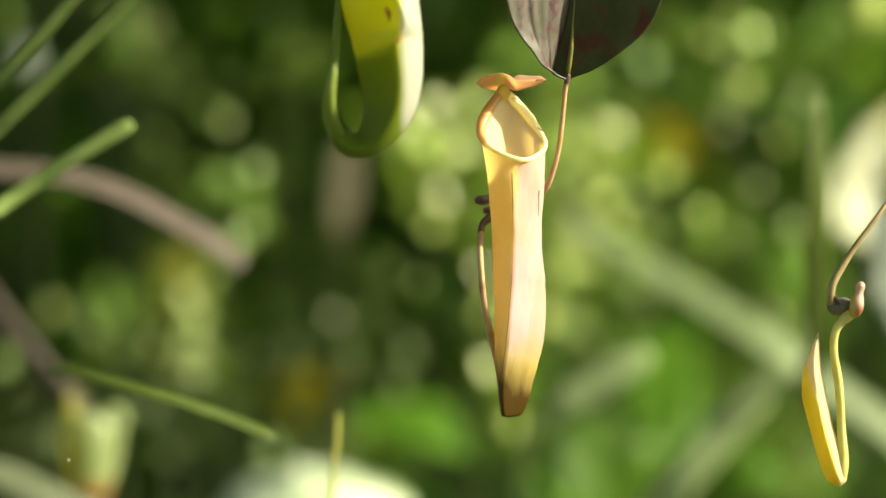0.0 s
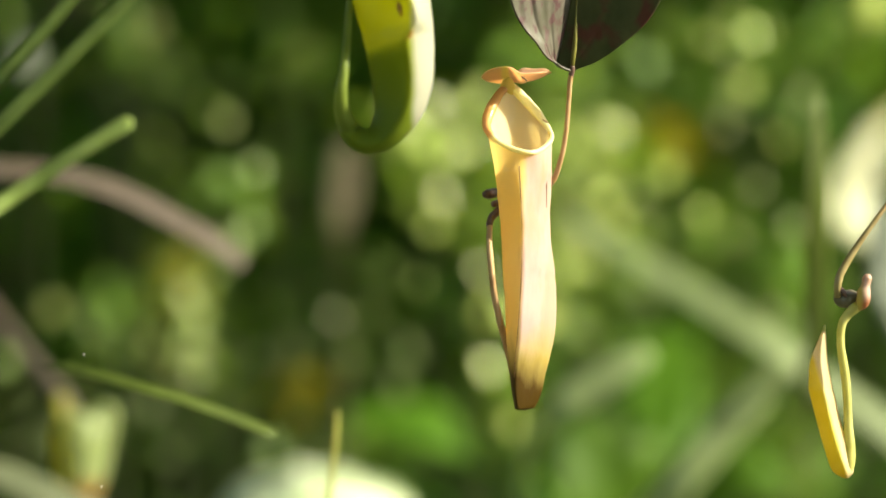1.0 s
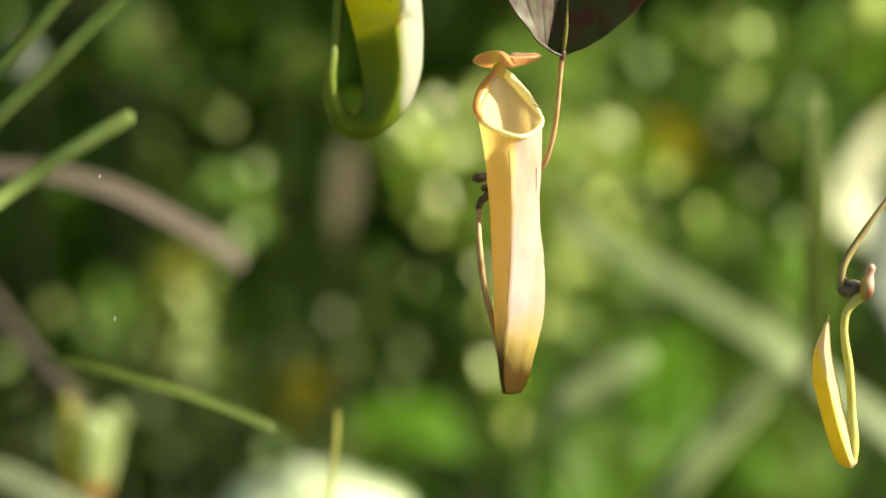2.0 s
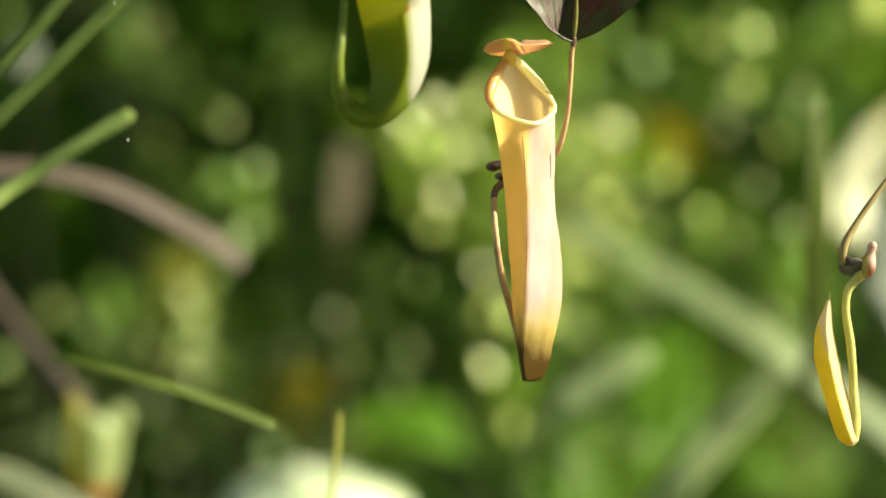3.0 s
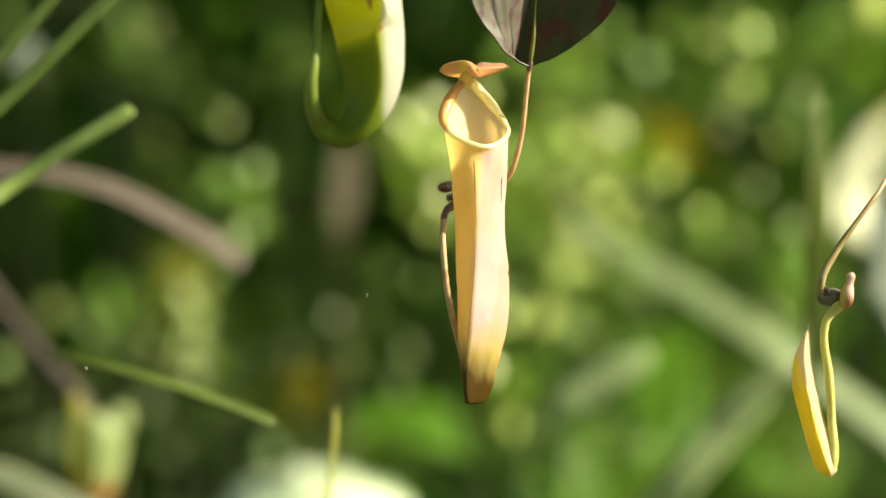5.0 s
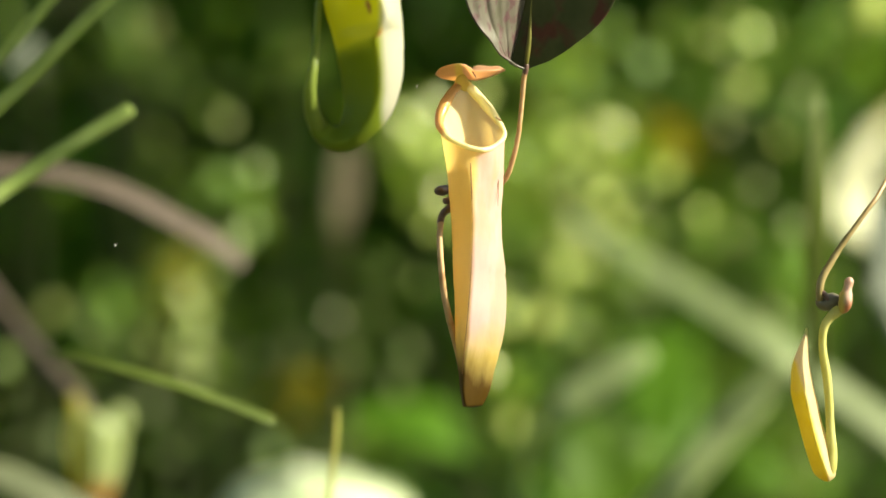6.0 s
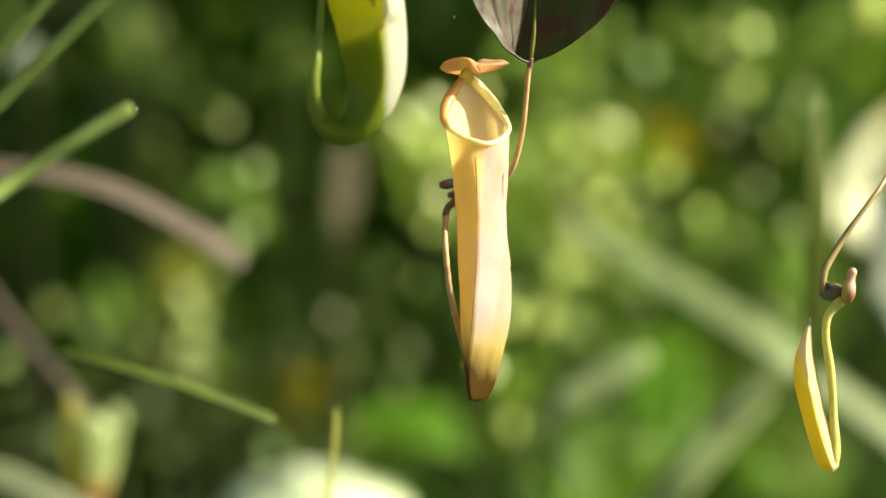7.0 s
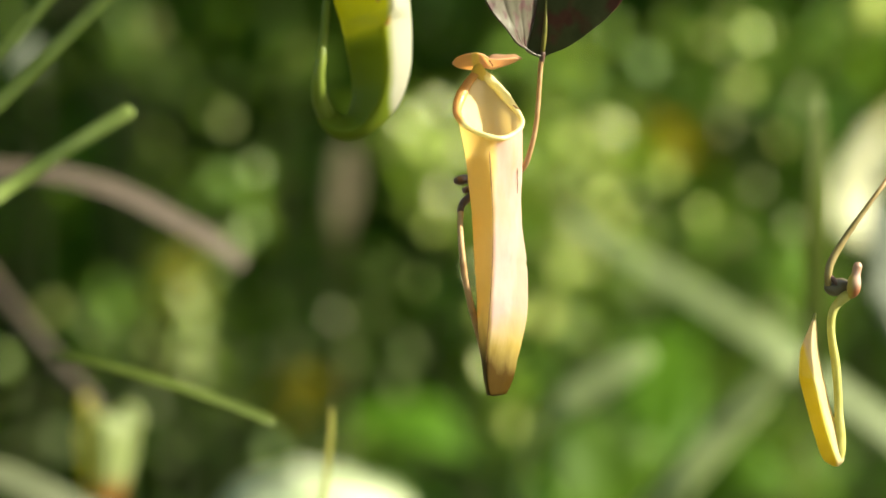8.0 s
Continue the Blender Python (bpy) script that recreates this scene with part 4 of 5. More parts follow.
shrub("leafy_shrub", (0.55, 3.5, 0), [(0.257, 3.4, 1.009, 0.0994, 0.1193, 0.0535), (0.387, 3.4, 0.9631, 0.0841, 0.101, 0.0612), (0.1117, 3.4, 0.8254, 0.0918, 0.1101, 0.0688), (0.257, 3.4, 0.8101, 0.0841, 0.101, 0.0535), (0.4711, 3.4, 1.0702, 0.0688, 0.0918, 0.0765),
      (0.3487, 3.4, 1.1314, 0.0765, 0.0918, 0.0535), (0.4711, 3.4, 1.3379, 0.0841, 0.101, 0.0841), (0.3411, 3.4, 1.3531, 0.0612, 0.0734, 0.0612), (0.4558, 3.4, 0.8101, 0.0918, 0.1101, 0.0612), (0.5476, 3.4, 1.3914, 0.0688, 0.0826, 0.0535)], 230, 0.06, M_LEAFY, "fresh green shrub in broken sunlight", 16)
shrub("leafy_shrub", (-0.45, 3.1, 0), [(-0.4042, 3, 1.0129, 0.0283, 0.034, 0.0229), (-0.2375, 3, 1.1749, 0.0297, 0.0356, 0.0297), (-0.0837, 3, 0.8645, 0.0607, 0.0729, 0.0337), (-0.3266, 3, 1.0804, 0.027, 0.0324, 0.027)], 300, 0.045, M_LEAFY,
      "small fresh green shrub in broken sunlight", 17)
shrub("ochre_shrub", (0.2, 3.0, 0), [(0.2616, 2.9, 1.2279, 0.0274, 0.0329, 0.0222), (-0.1657, 2.9, 0.9376, 0.0261, 0.0313, 0.0261), (-0.3014, 2.9, 1.0615, 0.0222, 0.047, 0.0391)], 420, 0.045, M_OCHRE, "sprig of ochre dying leaves", 15)


def sprig(foot, spots, mat, label, seed):
    """A slender shrub of few leaves, many coloured as lit or dim; spots: x, y, z, length in millimetres."""
    rng = np.random.default_rng(seed)
    at = Vector(foot)
    t = thing("sunlit_sprig", at, label, "shrub", "sunlit sprigs")
    mid = np.mean([q[:3] for q in spots], axis=0) - np.array(at)
    top = max(q[2] for q in spots) - at.z
    crook = mid * (rng.uniform(0.3, 0.5), 0.5, 0)
    stem = spline([(0, 0, 0), (crook[0], crook[1], top * 0.45), (mid[0], mid[1] + 0.05, top * 0.75), (mid[0] * 1.1, mid[1] + 0.04, top)], 24) * 1000
    part("stem", tube([(*q, 2.4 - 1.6 * i / 23) for i, q in enumerate(stem)], 24, 6), M_TWIG, t)
    for x, y, z, ln in spots:
        ln *= 0.62
        c = np.array((x - at.x, y - at.y, z - at.z)) * 1000
        d = np.array((rng.uniform(-0.5, 0.5), 0.15, 1.0)) * ln * 0.5
        below = [i for i, q in enumerate(stem) if q[2] < c[2] - 25]
        root = stem[below[-1]]
        part("twig", tube([(*root, 1.1), (*((root + c) / 2 + (0, 12, 14)), 0.8), (*(c - d * 0.9), 0.5)], 10, 5), M_TWIG, t)
        part("leaf", strip([(*(c - d), 1.5), (*(c - d * 0.5), ln * 0.40), (*(c + d * 0.4), ln * 0.42), (*(c + d), 1.0)], 10, 0.6, 0.2,
                           up=(0.55, -0.6, 0.4)), mat, t)
    return t


LEAFY = "slender sprig with small leaves coloured as if catching sun"
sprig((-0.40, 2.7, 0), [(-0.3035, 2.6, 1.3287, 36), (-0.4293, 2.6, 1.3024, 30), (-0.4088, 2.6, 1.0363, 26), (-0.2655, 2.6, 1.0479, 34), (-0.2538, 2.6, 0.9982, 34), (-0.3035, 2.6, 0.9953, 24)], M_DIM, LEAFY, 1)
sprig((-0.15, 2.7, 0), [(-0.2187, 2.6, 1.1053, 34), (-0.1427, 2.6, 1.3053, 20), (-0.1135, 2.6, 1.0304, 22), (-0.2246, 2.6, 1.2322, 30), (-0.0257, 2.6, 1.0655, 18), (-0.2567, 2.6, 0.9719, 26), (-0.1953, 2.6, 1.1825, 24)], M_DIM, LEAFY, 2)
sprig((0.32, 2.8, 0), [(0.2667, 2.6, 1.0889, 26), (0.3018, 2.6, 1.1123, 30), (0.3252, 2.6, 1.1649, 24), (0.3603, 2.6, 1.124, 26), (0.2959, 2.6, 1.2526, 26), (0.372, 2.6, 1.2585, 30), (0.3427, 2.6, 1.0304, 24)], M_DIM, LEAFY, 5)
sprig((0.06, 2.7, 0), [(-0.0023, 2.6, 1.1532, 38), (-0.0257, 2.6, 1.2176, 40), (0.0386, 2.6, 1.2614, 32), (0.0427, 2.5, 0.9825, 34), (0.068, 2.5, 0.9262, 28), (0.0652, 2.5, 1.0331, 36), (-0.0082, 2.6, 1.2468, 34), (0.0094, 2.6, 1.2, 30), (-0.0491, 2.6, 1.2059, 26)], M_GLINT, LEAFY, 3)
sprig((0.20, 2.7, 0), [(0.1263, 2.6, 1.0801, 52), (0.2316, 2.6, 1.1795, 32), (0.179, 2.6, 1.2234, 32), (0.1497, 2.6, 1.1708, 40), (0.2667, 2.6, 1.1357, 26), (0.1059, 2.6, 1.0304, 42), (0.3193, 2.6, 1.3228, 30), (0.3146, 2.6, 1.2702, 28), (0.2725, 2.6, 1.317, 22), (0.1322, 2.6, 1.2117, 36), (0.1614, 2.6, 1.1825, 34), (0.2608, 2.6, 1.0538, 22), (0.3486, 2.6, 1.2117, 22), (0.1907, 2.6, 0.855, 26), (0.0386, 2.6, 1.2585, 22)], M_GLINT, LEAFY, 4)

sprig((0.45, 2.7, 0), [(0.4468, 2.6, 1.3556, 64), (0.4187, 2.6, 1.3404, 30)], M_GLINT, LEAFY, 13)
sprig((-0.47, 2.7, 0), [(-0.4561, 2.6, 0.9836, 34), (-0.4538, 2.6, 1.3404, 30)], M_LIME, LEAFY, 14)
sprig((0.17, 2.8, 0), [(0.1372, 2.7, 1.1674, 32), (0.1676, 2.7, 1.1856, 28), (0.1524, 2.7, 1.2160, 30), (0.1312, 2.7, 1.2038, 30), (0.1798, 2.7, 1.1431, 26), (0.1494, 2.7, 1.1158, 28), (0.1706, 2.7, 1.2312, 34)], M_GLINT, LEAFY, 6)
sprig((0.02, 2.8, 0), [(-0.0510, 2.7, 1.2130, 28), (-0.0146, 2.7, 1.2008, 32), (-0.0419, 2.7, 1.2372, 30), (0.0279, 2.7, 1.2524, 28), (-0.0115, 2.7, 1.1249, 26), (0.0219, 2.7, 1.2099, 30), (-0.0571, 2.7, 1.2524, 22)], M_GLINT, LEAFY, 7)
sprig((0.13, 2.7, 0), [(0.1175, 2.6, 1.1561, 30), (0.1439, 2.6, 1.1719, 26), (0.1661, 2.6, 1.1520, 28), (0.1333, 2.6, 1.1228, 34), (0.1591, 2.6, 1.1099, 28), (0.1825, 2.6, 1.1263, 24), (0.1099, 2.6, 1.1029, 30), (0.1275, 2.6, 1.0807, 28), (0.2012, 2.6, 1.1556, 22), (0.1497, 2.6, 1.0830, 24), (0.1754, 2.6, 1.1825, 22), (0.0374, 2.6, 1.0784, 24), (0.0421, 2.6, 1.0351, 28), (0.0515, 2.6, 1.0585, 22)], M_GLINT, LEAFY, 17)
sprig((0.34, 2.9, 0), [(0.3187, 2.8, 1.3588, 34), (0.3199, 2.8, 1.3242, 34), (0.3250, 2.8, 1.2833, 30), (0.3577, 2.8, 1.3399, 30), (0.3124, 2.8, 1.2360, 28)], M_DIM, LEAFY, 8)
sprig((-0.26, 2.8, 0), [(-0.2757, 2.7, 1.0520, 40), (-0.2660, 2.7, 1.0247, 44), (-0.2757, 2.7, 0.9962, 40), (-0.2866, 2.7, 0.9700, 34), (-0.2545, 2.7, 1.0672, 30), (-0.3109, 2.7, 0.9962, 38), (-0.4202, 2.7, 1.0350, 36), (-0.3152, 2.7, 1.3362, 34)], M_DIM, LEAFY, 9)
sprig((-0.08, 2.9, 0), [(-0.1070, 2.9, 0.9702, 54), (-0.0548, 2.9, 0.9376, 54), (-0.1983, 2.9, 0.8658, 50), (-0.1461, 2.9, 0.8528, 50), (-0.2146, 2.9, 0.9702, 44), (-0.0841, 2.9, 1.0224, 50), (-0.0417, 2.9, 0.9832, 54), (-0.1722, 2.9, 0.9832, 46), (-0.2505, 2.9, 0.9180, 46), (-0.0678, 2.9, 1.0746, 46)], M_DIMMER, "slender sprig with leaves in a dimmed dull green", 15)
sprig((-0.44, 2.9, 0), [(-0.4722, 2.9, 0.9180, 60), (-0.4429, 2.9, 0.8789, 54), (-0.4853, 2.9, 0.8593, 60), (-0.4983, 2.9, 0.9376, 50), (-0.3157, 2.9, 0.8658, 50), (-0.2831, 2.9, 0.8919, 50), (-0.2374, 2.9, 0.8463, 46), (-0.3385, 2.9, 0.9213, 44), (-0.4266, 2.9, 0.9376, 44)], M_DIMMER, "slender sprig with leaves in a dimmed dull green", 16)
FRESH = "slender sprig with fresh green leaves in broken sun"
sprig((-0.30, 2.9, 0), [(-0.3898, 2.8, 1.0188, 56), (-0.2160, 2.8, 1.1640, 36), (-0.2450, 2.8, 1.1731, 34), (-0.2072, 2.8, 1.1888, 28), (-0.2166, 2.8, 1.1258, 36), (-0.3678, 2.8, 1.0345, 40), (-0.4119, 2.8, 0.9999, 34)], M_FRESH, FRESH, 10)
sprig((0.14, 2.95, 0), [(0.1539, 2.9, 1.3485, 56), (0.1963, 2.9, 1.3485, 56), (0.2322, 2.9, 1.3159, 56), (0.1148, 2.9, 1.3159, 50), (0.2583, 2.9, 1.3550, 50), (0.1670, 2.9, 1.2898, 46)], M_FRESH, FRESH, 11)
sprig((-0.45, 2.3, 0), [(-0.3657, 2.2, 1.2687, 46)], M_GREY, "sprig with one grey-green leaf", 12)


rng = np.random.default_rng(21)
c = np.stack([rng.uniform(-0.85, 0.85, 330), rng.uniform(2.8, 4.3, 330), rng.uniform(0.55, 1.65, 330)], 1)
v, f = leaf_cloud(rng, c, 0.035, 0.5)
tagged(cloud("scattered_foliage", v, f, M_SPRIG), "scattered small leaves in dappled sun among twigs", "foliage", kind="stuff")


# ---- drifting seed fluff ----
def fluff(at):
    t = thing("seed_fluff", at, "tiny white seed fluff drifting in the air", "seed", "drifting seed fluff")
    part("seed", tube([(0, 0, -0.5, 0.1), (0, 0, 0, 0.32), (0, 0, 0.4, 0.1)], 6, 6), M_FLUFF, t)
    for j in range(7):
        a = j * 2.4
        part("hair", tube([(0, 0, 0.2, 0.06), (0.7 * math.cos(a), 0.7 * math.sin(a), 0.5, 0.05)], 3, 3), M_FLUFF, t)
    return t


M_FLUFF = material("white_fluff", (0.75, 0.75, 0.70), (0.85, 0.85, 0.80), 300, 0.6, 0.4)
fluff_a, fluff_b, fluff_c, fluff_d = (fluff(at) for at in ((-0.1489, 1, 1.0159), (-0.1392, 1, 0.972), (-0.1629, 1, 0.972), (-0.0594, 1, 0.963)))


# ---- forest behind ----
def trunk(x, y, r, h, seed):
    rng = np.random.default_rng(seed)
    t = thing("sapling", (x, y, 0), "slim shaded forest sapling", "tree", "forest saplings")
    k = [(rng.uniform(-40, 40), rng.uniform(-40, 40)) for _ in range(4)]
    part("trunk", tube([(0, 0, 0, r * 1.3), (*k[0], h * 300, r), (*k[1], h * 650, r * .8), (*k[2], h * 1000, r * .5)], 20, 10, rough=0.2), M_SAPLING, t)
    c = rng.normal(0, 1, (420, 3)) * np.array((0.45, 0.45, 0.5)) + np.array((k[2][0] / 1000, k[2][1] / 1000, h))
    v, f = leaf_cloud(rng, c, 0.09)
    cloud("crown", v, f, M_DEEP, t)
    return t


for i, (x, y, r, h) in enumerate(((-0.62, 4.6, 22, 3.2), (-0.50, 5.2, 26, 3.6), (-0.95, 5.6, 20, 2.9), (0.45, 5.0, 24, 3.4), (0.95, 4.8, 26, 3.1), (-1.2, 5.0, 30, 3.6),
                                  (1.6, 5.6, 30, 3.5), (0.1, 6.2, 30, 3.8))):
    trunk(x, y, r * 0.6, h, 40 + i)

rng = np.random.default_rng(5)
c = np.stack([rng.uniform(-4, 4, 30000), 4.6 + 4.5 * rng.uniform(0, 1, 30000) ** 1.3, rng.uniform(0, 3.4, 30000)], 1)
keep = np.array([noise.noise(Vector(p * 1.3)) > -0.05 for p in c])
v, f = leaf_cloud(rng, c[keep], 0.11)
tagged(cloud("thicket", v, f, M_DEEP), "dense shaded undergrowth of dark green leaves", "undergrowth", kind="stuff")

c = np.stack([rng.uniform(-14, 14, 56000), 9 + 4 * rng.uniform(0, 1, 56000), 7.5 * rng.uniform(0, 1, 56000)], 1)
# extra ring of leaves on all sides, mostly out of view, to cut sky light
ring = 18000
a, rad = rng.uniform(0, 2 * math.pi, ring), rng.uniform(9.5, 13, ring)
c = np.concatenate([c, np.stack([np.cos(a) * rad, 1 + np.sin(a) * rad, rng.uniform(0, 6.0, ring)], 1)])
v, f = leaf_cloud(rng, c, 0.30)
tagged(cloud("far_woods", v, f, M_DEEP), "dark wall of forest foliage, with an unseen ring added against sky light", "forest", kind="stuff")


def shade_tree(x, y, h, rad, seed):
    """An added tall tree out of view; its crown shades undergrowth and cuts sky light."""
    rng = np.random.default_rng(seed)
    t = thing("unseen_shade_tree", (x, y, 0), "unseen tall tree added to shade the undergrowth and cut sky light", "tree", "forest trees")
    part("trunk", tube([(0, 0, 0, 160), (30, 20, h * 400, 120), (-20, 0, h * 800, 80), (0, 0, h * 1000, 40)], 18, 12, rough=0.2), M_BARK, t)
    for j in range(5):
        a = j * 1.3 + seed
        part("limb", tube([(0, 0, h * 600, 60), (rad * 450 * math.cos(a), rad * 450 * math.sin(a), h * 760, 35),
                           (rad * 800 * math.cos(a), rad * 800 * math.sin(a), h * 900, 12)], 12, 8), M_BARK, t)
    g = rng.normal(0, 1, (5200, 3))
    g /= np.linalg.norm(g, axis=1)[:, None]
    g *= rng.uniform(0.1, 1.0, (len(g), 1)) ** 0.5
    lump = np.array([noise.noise(Vector(q * 1.9 + seed)) for q in g])
    g = g[lump > -0.2] * (1 + 0.3 * lump[lump > -0.2])[:, None]
    v, f = leaf_cloud(rng, g * np.array((rad, rad, rad * 0.8)) + np.array((0, 0, h)), 0.26)
    cloud("crown", v, f, M_DEEP, t)
    return t


for i, (x, y, h, rad) in enumerate(((3.5, 5.0, 5.2, 1.7), (5.2, 5.2, 5.6, 1.9), (4.3, 7.4, 5.4, 2.2), (6.4, 7.2, 6.0, 2.2), (2.6, 8.8, 5.0, 2.3),
                                    (-3.4, 7.8, 5.2, 2.6), (-2.4, 4.4, 5.0, 1.9), (-2.6, 0.6, 4.6, 2.0), (-0.2, -3.4, 4.8, 2.2), (-1.3, 4.3, 5.4, 1.8),
                                    (-1.3, 1.9, 5.0, 1.8), (0.9, -1.7, 4.8, 1.8), (-1.3, -1.0, 4.4, 1.8), (2.5, -3.2, 5.2, 2.2))):
    shade_tree(x, y, h, rad, 71 + i)


# ---- movement ----
def sway(at, rows):
    """Poses round the place at: seconds, millimetres to the right, millimetres up, degrees of roll."""
    return [(t, pose(at[0] + dx / 1000, at[1], at[2] + dz / 1000, 0, r, 0)) for t, dx, dz, r in rows]


def crawl(at, sways, steps):
    """The ant's poses on the swaying lid; steps: seconds, local x and z in millimetres, turn in degrees."""
    k = np.array(steps, float)
    rows = []
    for t, dx, dz, r in sways:
        x, z, turn = (np.interp(t, k[:, 0], k[:, c]) for c in (1, 2, 3))
        co, si = math.cos(radians(r)), math.sin(radians(r))
        rows.append((t, pose(at[0] + (dx + x * co + z * si) / 1000, at[1] - 0.0034, at[2] + (dz - x * si + z * co) / 1000, 0, r + turn, 0)))
    return rows


def motions():
    yellow_sway = [
        (0, 0, 0, 0), (0.1, -0.1, 0, -0.19), (0.2, 0.8, 1.1, -0.39), (0.3, 2.6, 3.6, -0.58),
        (0.4, 2.7, 5.3, -0.73), (0.5, 1.5, 4.9, -0.78), (0.6, 0.4, 5, -0.87), (0.7, -0.9, 4.7, -1.07),
        (0.8, -0.2, 4.2, -1.26), (0.9, 1.9, 3.3, -1.41), (1, 3.6, 2.8, -1.49), (1.1, 4.1, 3.3, -1.36),
        (1.2, 2.3, 4.5, -1.07), (1.3, -0.9, 5.4, -0.68), (1.4, -2.3, 7, -0.44), (1.5, -2.8, 8.1, -0.34),
        (1.6, -1.7, 9, -0.39), (1.7, -0.7, 9.2, -0.58), (2.8, -0.7, 8.6, -1.55), (2.9, 3.3, 12.8, -2.14),
        (3, 5.5, 14.1, -2.52), (3.1, 3.1, 14.1, -2.14), (3.2, -1.7, 13.4, -1.36), (3.3, -8, 11.4, -0.49),
        (3.4, -10.9, 9.2, 0), (3.5, -11.3, 6.7, 0.29), (3.6, -8.8, 5.6, 0.19), (3.7, -4.1, 5.6, -0.1),
        (3.8, -1.4, 7.5, -0.39), (3.9, -1.1, 10.6, -0.68), (4, -0.7, 11.8, -0.84), (4.1, -2.8, 13.9, -0.92),
        (4.2, -3.8, 14.3, -1.02), (4.3, -5.4, 13.6, -1.12), (4.4, -6.1, 11.7, -1.21), (4.5, -8.9, 9.2, -1.21),
        (4.6, -11.6, 7, -0.78), (4.7, -15.2, 4.5, -0.1), (5.8, -12.7, 7.8, -0.76), (5.9, -14.3, 5.2, -0.61),
        (6, -16, 3.9, -0.53), (6.1, -15.4, 3.3, -0.61), (6.2, -14.4, 3.3, -0.76), (6.3, -12.5, 3.7, -0.95),
        (6.4, -11.5, 4.7, -1.1), (6.5, -11.2, 5.8, -1.15), (6.6, -11.9, 6.1, -1.05), (6.7, -12.5, 6.4, -0.95),
        (6.8, -13.2, 6.4, -0.86), (6.9, -13.6, 6.5, -0.76), (7, -14, 6.4, -0.68), (7.1, -13.9, 5.7, -0.61),
        (7.2, -14.1, 5.1, -0.57), (7.3, -15, 4.6, -0.47), (7.4, -15.9, 4.2, -0.37), (7.5, -16.3, 4.3, -0.36),
        (7.6, -15.2, 4.7, -0.57), (7.7, -13.1, 5.7, -0.95), (7.8, -10.6, 6.5, -1.34), (7.9, -8.7, 7.6, -1.63),
        (8, -7.9, 8.4, -1.78),]
    walk(ant, crawl(yellow.location.copy(), yellow_sway, [(0, 11.02, 66.81, -8), (0.2, 11.7, 65.68, -5), (0.4, 11.02, 65.68, 0), (0.6, 8.1, 65.91, 5), (0.8, 5.85, 64.56, 20), (1, 3.15, 64.33, 40), (1.2, 2.92, 64.78, 55), (1.4, 2.47, 65.23, 58), (1.6, 2.25, 65.23, 58), (2.8, 1.8, 65.01, 58), (8, 1.8, 65.01, 58)]))
    walk(yellow, sway(yellow.location.copy(), yellow_sway))
    walk(green, sway(green.location.copy(), [
        (0, 0, 0, 0), (0.1, 2.9, 0, 0), (0.2, 4, 0.3, 0), (0.3, 2.6, 1.6, 0), (0.4, 0, 2.4, 0), (0.5, -2.4, 3.6, 0),
        (0.6, -2.4, 4.2, 0), (0.7, -1.1, 3.7, 0), (0.8, 1.3, 2.9, 0), (0.9, 4, 1.6, 0), (1, 4.2, 1.6, 0),
        (1.1, 1.3, 2.6, 0), (1.2, -1.6, 3.7, 0), (1.3, -2.9, 5, 0), (1.4, -1.9, 6.1, 0), (1.5, 0, 7.1, 0),
        (1.6, 1.3, 7, 0), (1.7, 1.1, 6.9, 0), (2.8, -2.1, 6.9, 0), (2.9, 1.3, 9.5, 0), (3, 2.9, 11.1, 0),
        (3.1, 2.1, 11.4, 0), (3.2, 0.3, 10.8, 0), (3.3, -2.9, 9.5, 0), (3.4, -5, 7.4, 0), (3.5, -4.5, 5.3, 0),
        (3.6, -2.6, 3.7, 0), (3.7, -0.3, 3.7, 0), (3.8, 0, 5.6, 0), (3.9, -1.9, 8.5, 0), (4, -3.4, 10.3, 0),
        (4.1, -3.4, 10.8, 0), (4.2, -2.9, 10.3, 0), (4.3, -1.6, 9.3, 0), (4.4, -1.9, 7.9, 0), (4.5, -3.7, 6.9, 0),
        (4.6, -5.8, 5.3, 0), (4.7, -7.7, 3.7, 0), (5.8, -4, 5, 0), (5.9, -5.8, 3.7, 0), (6, -7.4, 2.4, 0),
        (6.1, -8.7, 1.9, 0), (6.2, -7.9, 2.1, 0), (6.3, -5.8, 2.6, 0), (6.4, -4.5, 3.2, 0), (6.5, -4.8, 4, 0),
        (6.6, -6.3, 4.5, 0), (6.7, -8.2, 4.5, 0), (6.8, -8.5, 5, 0), (6.9, -7.4, 5.6, 0), (7, -6.1, 5, 0),
        (7.1, -5.2, 3.7, 0), (7.2, -6.1, 3.2, 0), (7.3, -7.4, 2.6, 0), (7.4, -7.9, 2.4, 0), (7.5, -7.4, 2.6, 0),
        (7.6, -6.9, 3.3, 0), (7.7, -6.1, 4, 0), (7.8, -5.6, 4.8, 0), (7.9, -4.8, 5.8, 0), (8, -4.2, 6.6, 0),]))
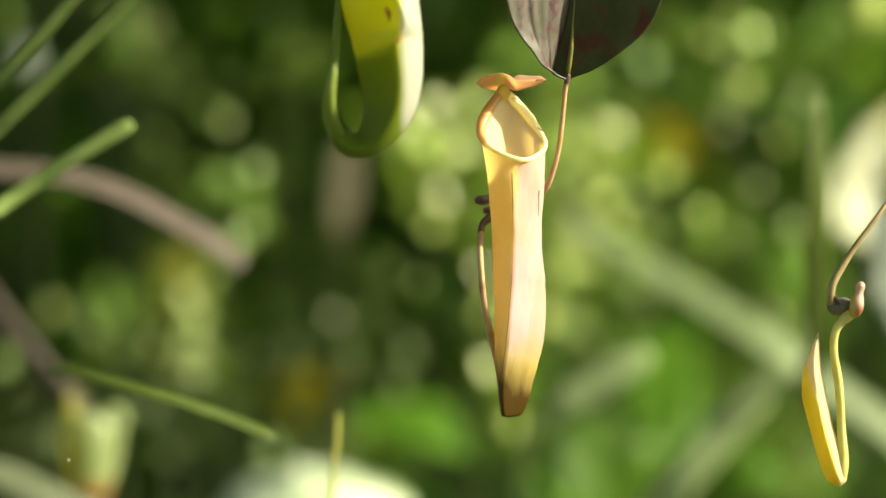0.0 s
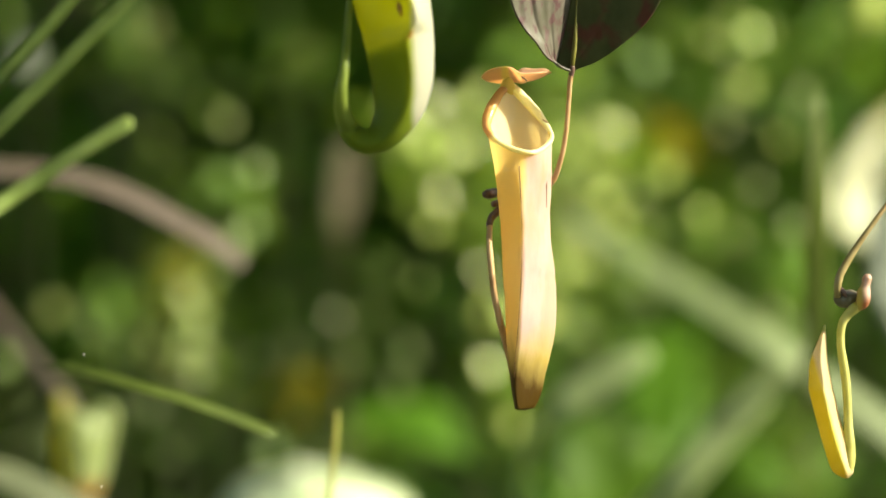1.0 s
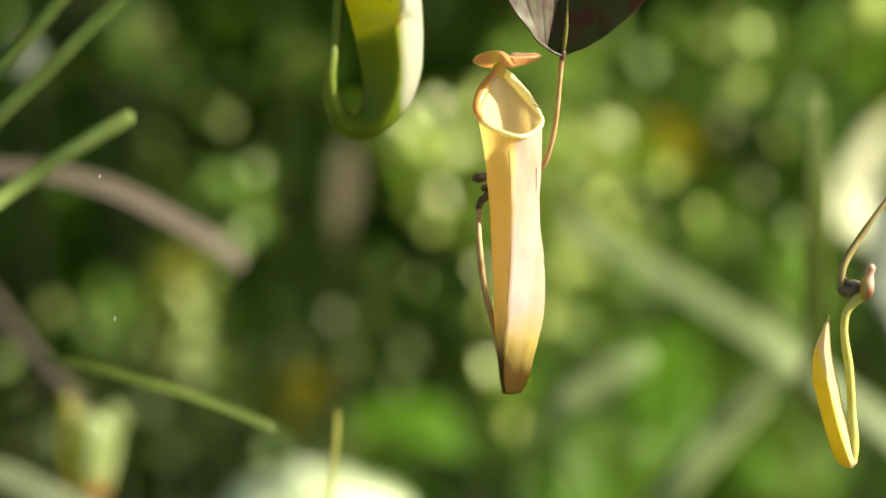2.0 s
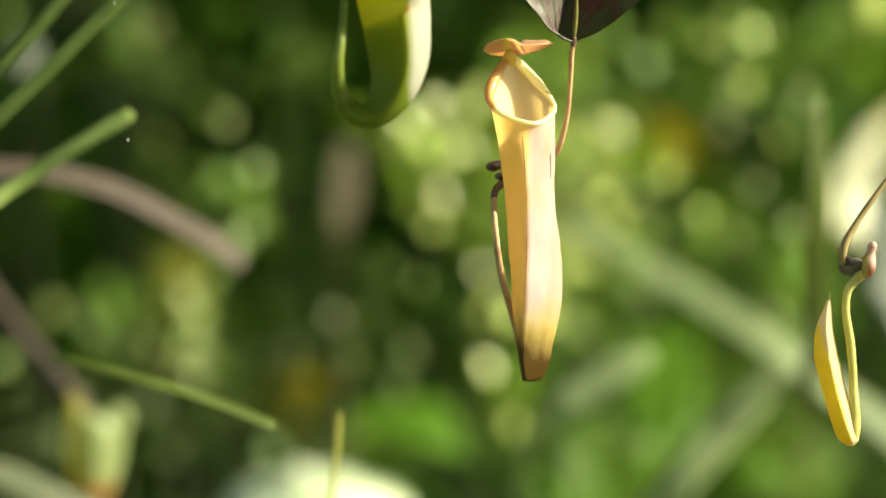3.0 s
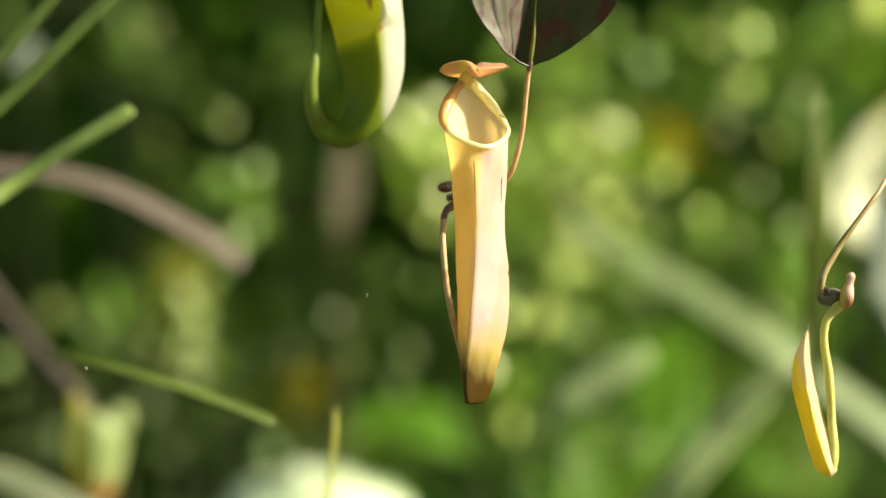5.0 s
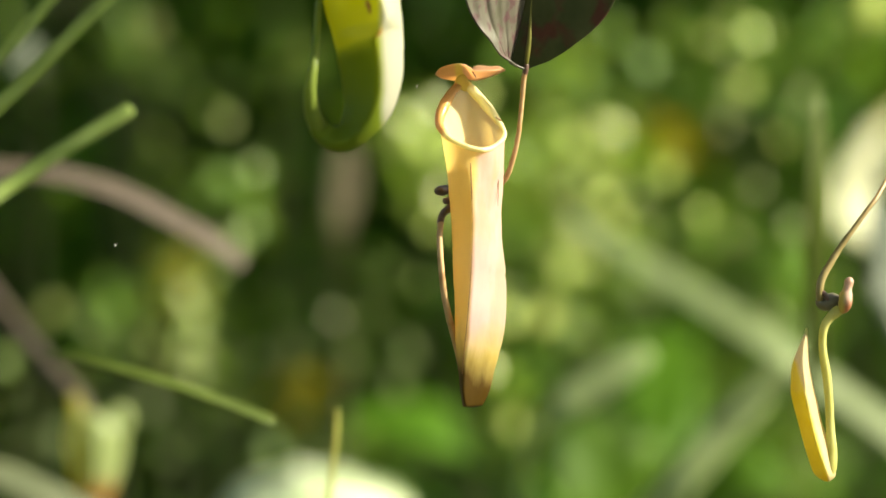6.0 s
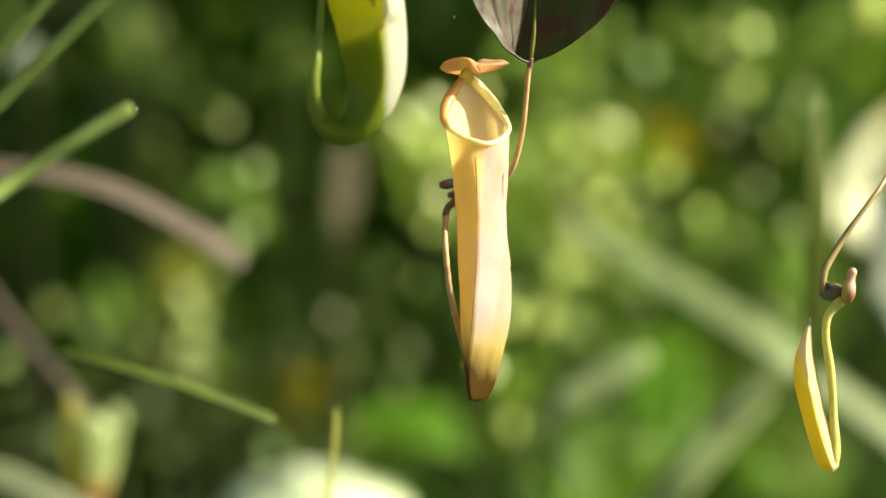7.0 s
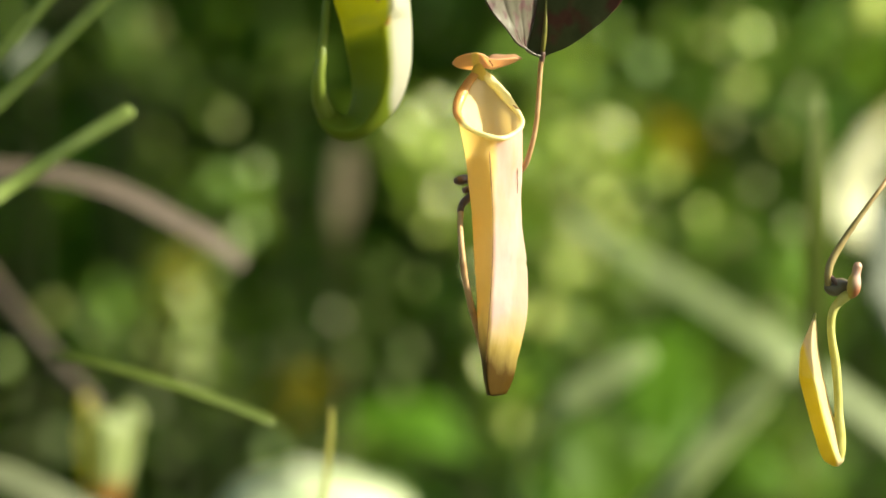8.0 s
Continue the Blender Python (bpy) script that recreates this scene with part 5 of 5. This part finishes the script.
    walk(young, sway(young.location.copy(), [
        (0, 0, 0, 0), (0.1, 1.1, 1.4, 0), (0.2, 2.5, 1.6, 0), (0.3, 3.4, 0.7, 0), (0.4, 3, 1.6, 0), (0.5, 1.6, 4.5, 0),
        (0.6, 0.7, 5.2, 0), (0.7, 1.4, 4.3, 0), (0.8, 2.5, 3.2, 0), (0.9, 3.4, 3, 0), (1, 2.7, 3.1, 0),
        (1.1, 0.2, 3.4, 0), (1.2, 0.7, 3.4, 0), (1.3, 2.7, 4.3, 0), (1.4, 3.2, 6.4, 0), (1.5, 1.6, 9.3, 0),
        (1.6, 0.5, 9.8, 0), (1.7, 2, 8.2, 0), (2.8, 5.5, 6.4, 0), (2.9, 5.2, 11.6, 0), (3, 4.8, 15.9, 0),
        (3.1, 4.5, 15.7, 0), (3.2, 4.3, 13.2, 0), (3.3, 2.7, 9.1, 0), (3.4, 0.5, 6.6, 0), (3.5, -2.2, 4.9, 0),
        (3.6, -2.5, 4.3, 0), (3.7, -0.7, 4.8, 0), (3.8, 1.1, 6.4, 0), (3.9, 3, 9.5, 0), (4, 3.5, 12, 0),
        (4.1, 2.7, 13, 0), (4.2, 2, 12.5, 0), (4.3, 2.3, 11.6, 0), (4.4, 1.8, 10, 0), (4.5, 0.7, 8.6, 0),
        (4.6, -1.4, 6.4, 0), (4.7, -4.8, 3.4, 0), (5.8, 0.2, 5.2, 0), (5.9, -2.7, 3.2, 0), (6, -4.5, 1.8, 0),
        (6.1, -3.6, 1.4, 0), (6.2, -2, 1.6, 0), (6.3, -1.6, 3.2, 0), (6.4, -2, 4.3, 0), (6.5, -2.5, 4.9, 0),
        (6.6, -2.5, 4.9, 0), (6.7, -2.7, 5, 0), (6.8, -3.4, 5.2, 0), (6.9, -3.6, 5.6, 0), (7, -3.2, 5.6, 0),
        (7.1, -2.7, 4.9, 0), (7.2, -3.4, 4.1, 0), (7.3, -4.7, 3.2, 0), (7.4, -5.2, 2.6, 0), (7.5, -4.8, 2.7, 0),
        (7.6, -4.3, 3.6, 0), (7.7, -3.9, 5.2, 0), (7.8, -3.2, 6.6, 0), (7.9, -1.6, 7.7, 0), (8, -1.1, 7.8, 0),]))
    walk(bud, sway(bud.location.copy(), [
        (0, 0, 0, 0), (0.3, 2.2, 0, 0), (0.5, 2.5, 0, 0), (0.8, -2.2, 0, 0), (1, -6.1, 0, 0), (1.3, -5, 0, 0),
        (1.5, -2.9, 0, 0), (1.7, -1.8, 0, 0), (2.8, 1.1, 0, 0), (3, 2.2, 0, 0), (3.3, 1.1, 0, 0), (3.5, 1.4, 0, 0),
        (3.8, 0.4, 0, 0), (4, 0, 0, 0), (4.3, 1.1, 0, 0), (4.5, 2.2, 0, 0), (4.7, 3.6, 0, 0), (5.8, 2.5, 0, 0),
        (6, 2.9, 0, 0), (6.2, 3.6, 0, 0), (6.4, 4.3, 0, 0), (6.5, 2.9, 0, 0), (6.7, 0, 0, 0), (6.9, -1.1, 0, 0),
        (7, 0, 0, 0), (7.2, -0.4, 0, 0), (7.4, 1.4, 0, 0), (7.5, 3.2, 0, 0), (7.7, 5.8, 0, 0), (7.8, 7.9, 0, 0),
        (7.9, 9, 0, 0), (8, 9.7, 0, 0),]))
    walk(grass_e, sway(grass_e.location.copy(), [
        (0, 0, 0, 0), (0.5, -0.2, 0.5, 0), (1, -0.5, 0.9, 0), (1.5, -0.8, 1.3, 0), (1.7, -0.7, 1.1, 0), (3, 0.5, 0.2, 0), (3.5, 0.8, 0, 0),
        (4, -0.3, 1, 0), (4.5, -1.3, 2.1, 0), (4.7, -1.3, 2.1, 0), (5.8, -0.5, 1.9, 0), (6.5, -0.3, 1.9, 0), (7.2, -1.4, 2, 0), (8, -3.2, 2.1, 0),]))
    for ob in (grass_a, grass_d):
        walk(ob, sway(ob.location.copy(), [
            (0, 0, 0, 0), (0.5, 0, 1.5, 0), (1, 0, 1.2, 0), (1.5, 0, 3.2, 0), (1.7, 0, 3.5, 0), (3, 0, 4.9, 0),
            (3.5, 0, 4.7, 0), (4, 0, 4.7, 0), (4.5, 0, 6.2, 0), (4.7, 0, 6.4, 0), (5.8, 0, 6.9, 0), (6, 0, 6.9, 0),
            (6.5, 0, 7.2, 0), (7, 0, 7.7, 0), (7.5, 0, 6.9, 0), (8, 0, 6.4, 0),]))
    for ob in (grass_b, grass_c):
        walk(ob, sway(ob.location.copy(), [
            (0, 0, 0, 0), (1, -1, 0, 0), (1.5, -4.9, 0, 0), (3.5, -4.7, 0, 0), (4.5, -8.4, 0, 0), (6.5, -10.9, 0, 0),
            (7, -11.6, 0, 0), (8, -11.4, 0, 0),]))
    walk(fluff_a, sway(fluff_a.location.copy(), [(0, 0, 0, 0), (0.5, 3.15, 17.1, 0), (1, 6.07, 42.06, 0), (1.5, 9.22, 77.6, 0), (2.5, 15.3, 147.34, 0), (3.5, 20.92, 217.07, 0), (8, 46.79, 520.74, 0)]))
    walk(fluff_b, sway(fluff_b.location.copy(), [(0, 0, 0, 0), (1, 3.37, 33.29, 0), (1.5, 5.85, 62.98, 0), (1.7, 6.97, 77.83, 0), (2.8, 12.82, 157.46, 0), (4.5, 21.37, 272.18, 0), (8, 37.12, 519.61, 0)]))
    walk(fluff_c, sway(fluff_c.location.copy(), [(0, 0, 0, 0), (3.8, 12.37, 39.81, 0), (4.3, 15.52, 51.74, 0), (4.7, 18.22, 67.26, 0), (5.8, 30.37, 119.22, 0), (8, 47.24, 240.69, 0)]))
    walk(fluff_d, sway(fluff_d.location.copy(), [(0, 0, 0, 0), (4.5, 20.69, 80.3, 0), (6, 49.04, 201.77, 0), (6.6, 58.48, 217.52, 0), (7.2, 66.36, 236.19, 0), (8, 76.48, 263.18, 0)]))


motions()
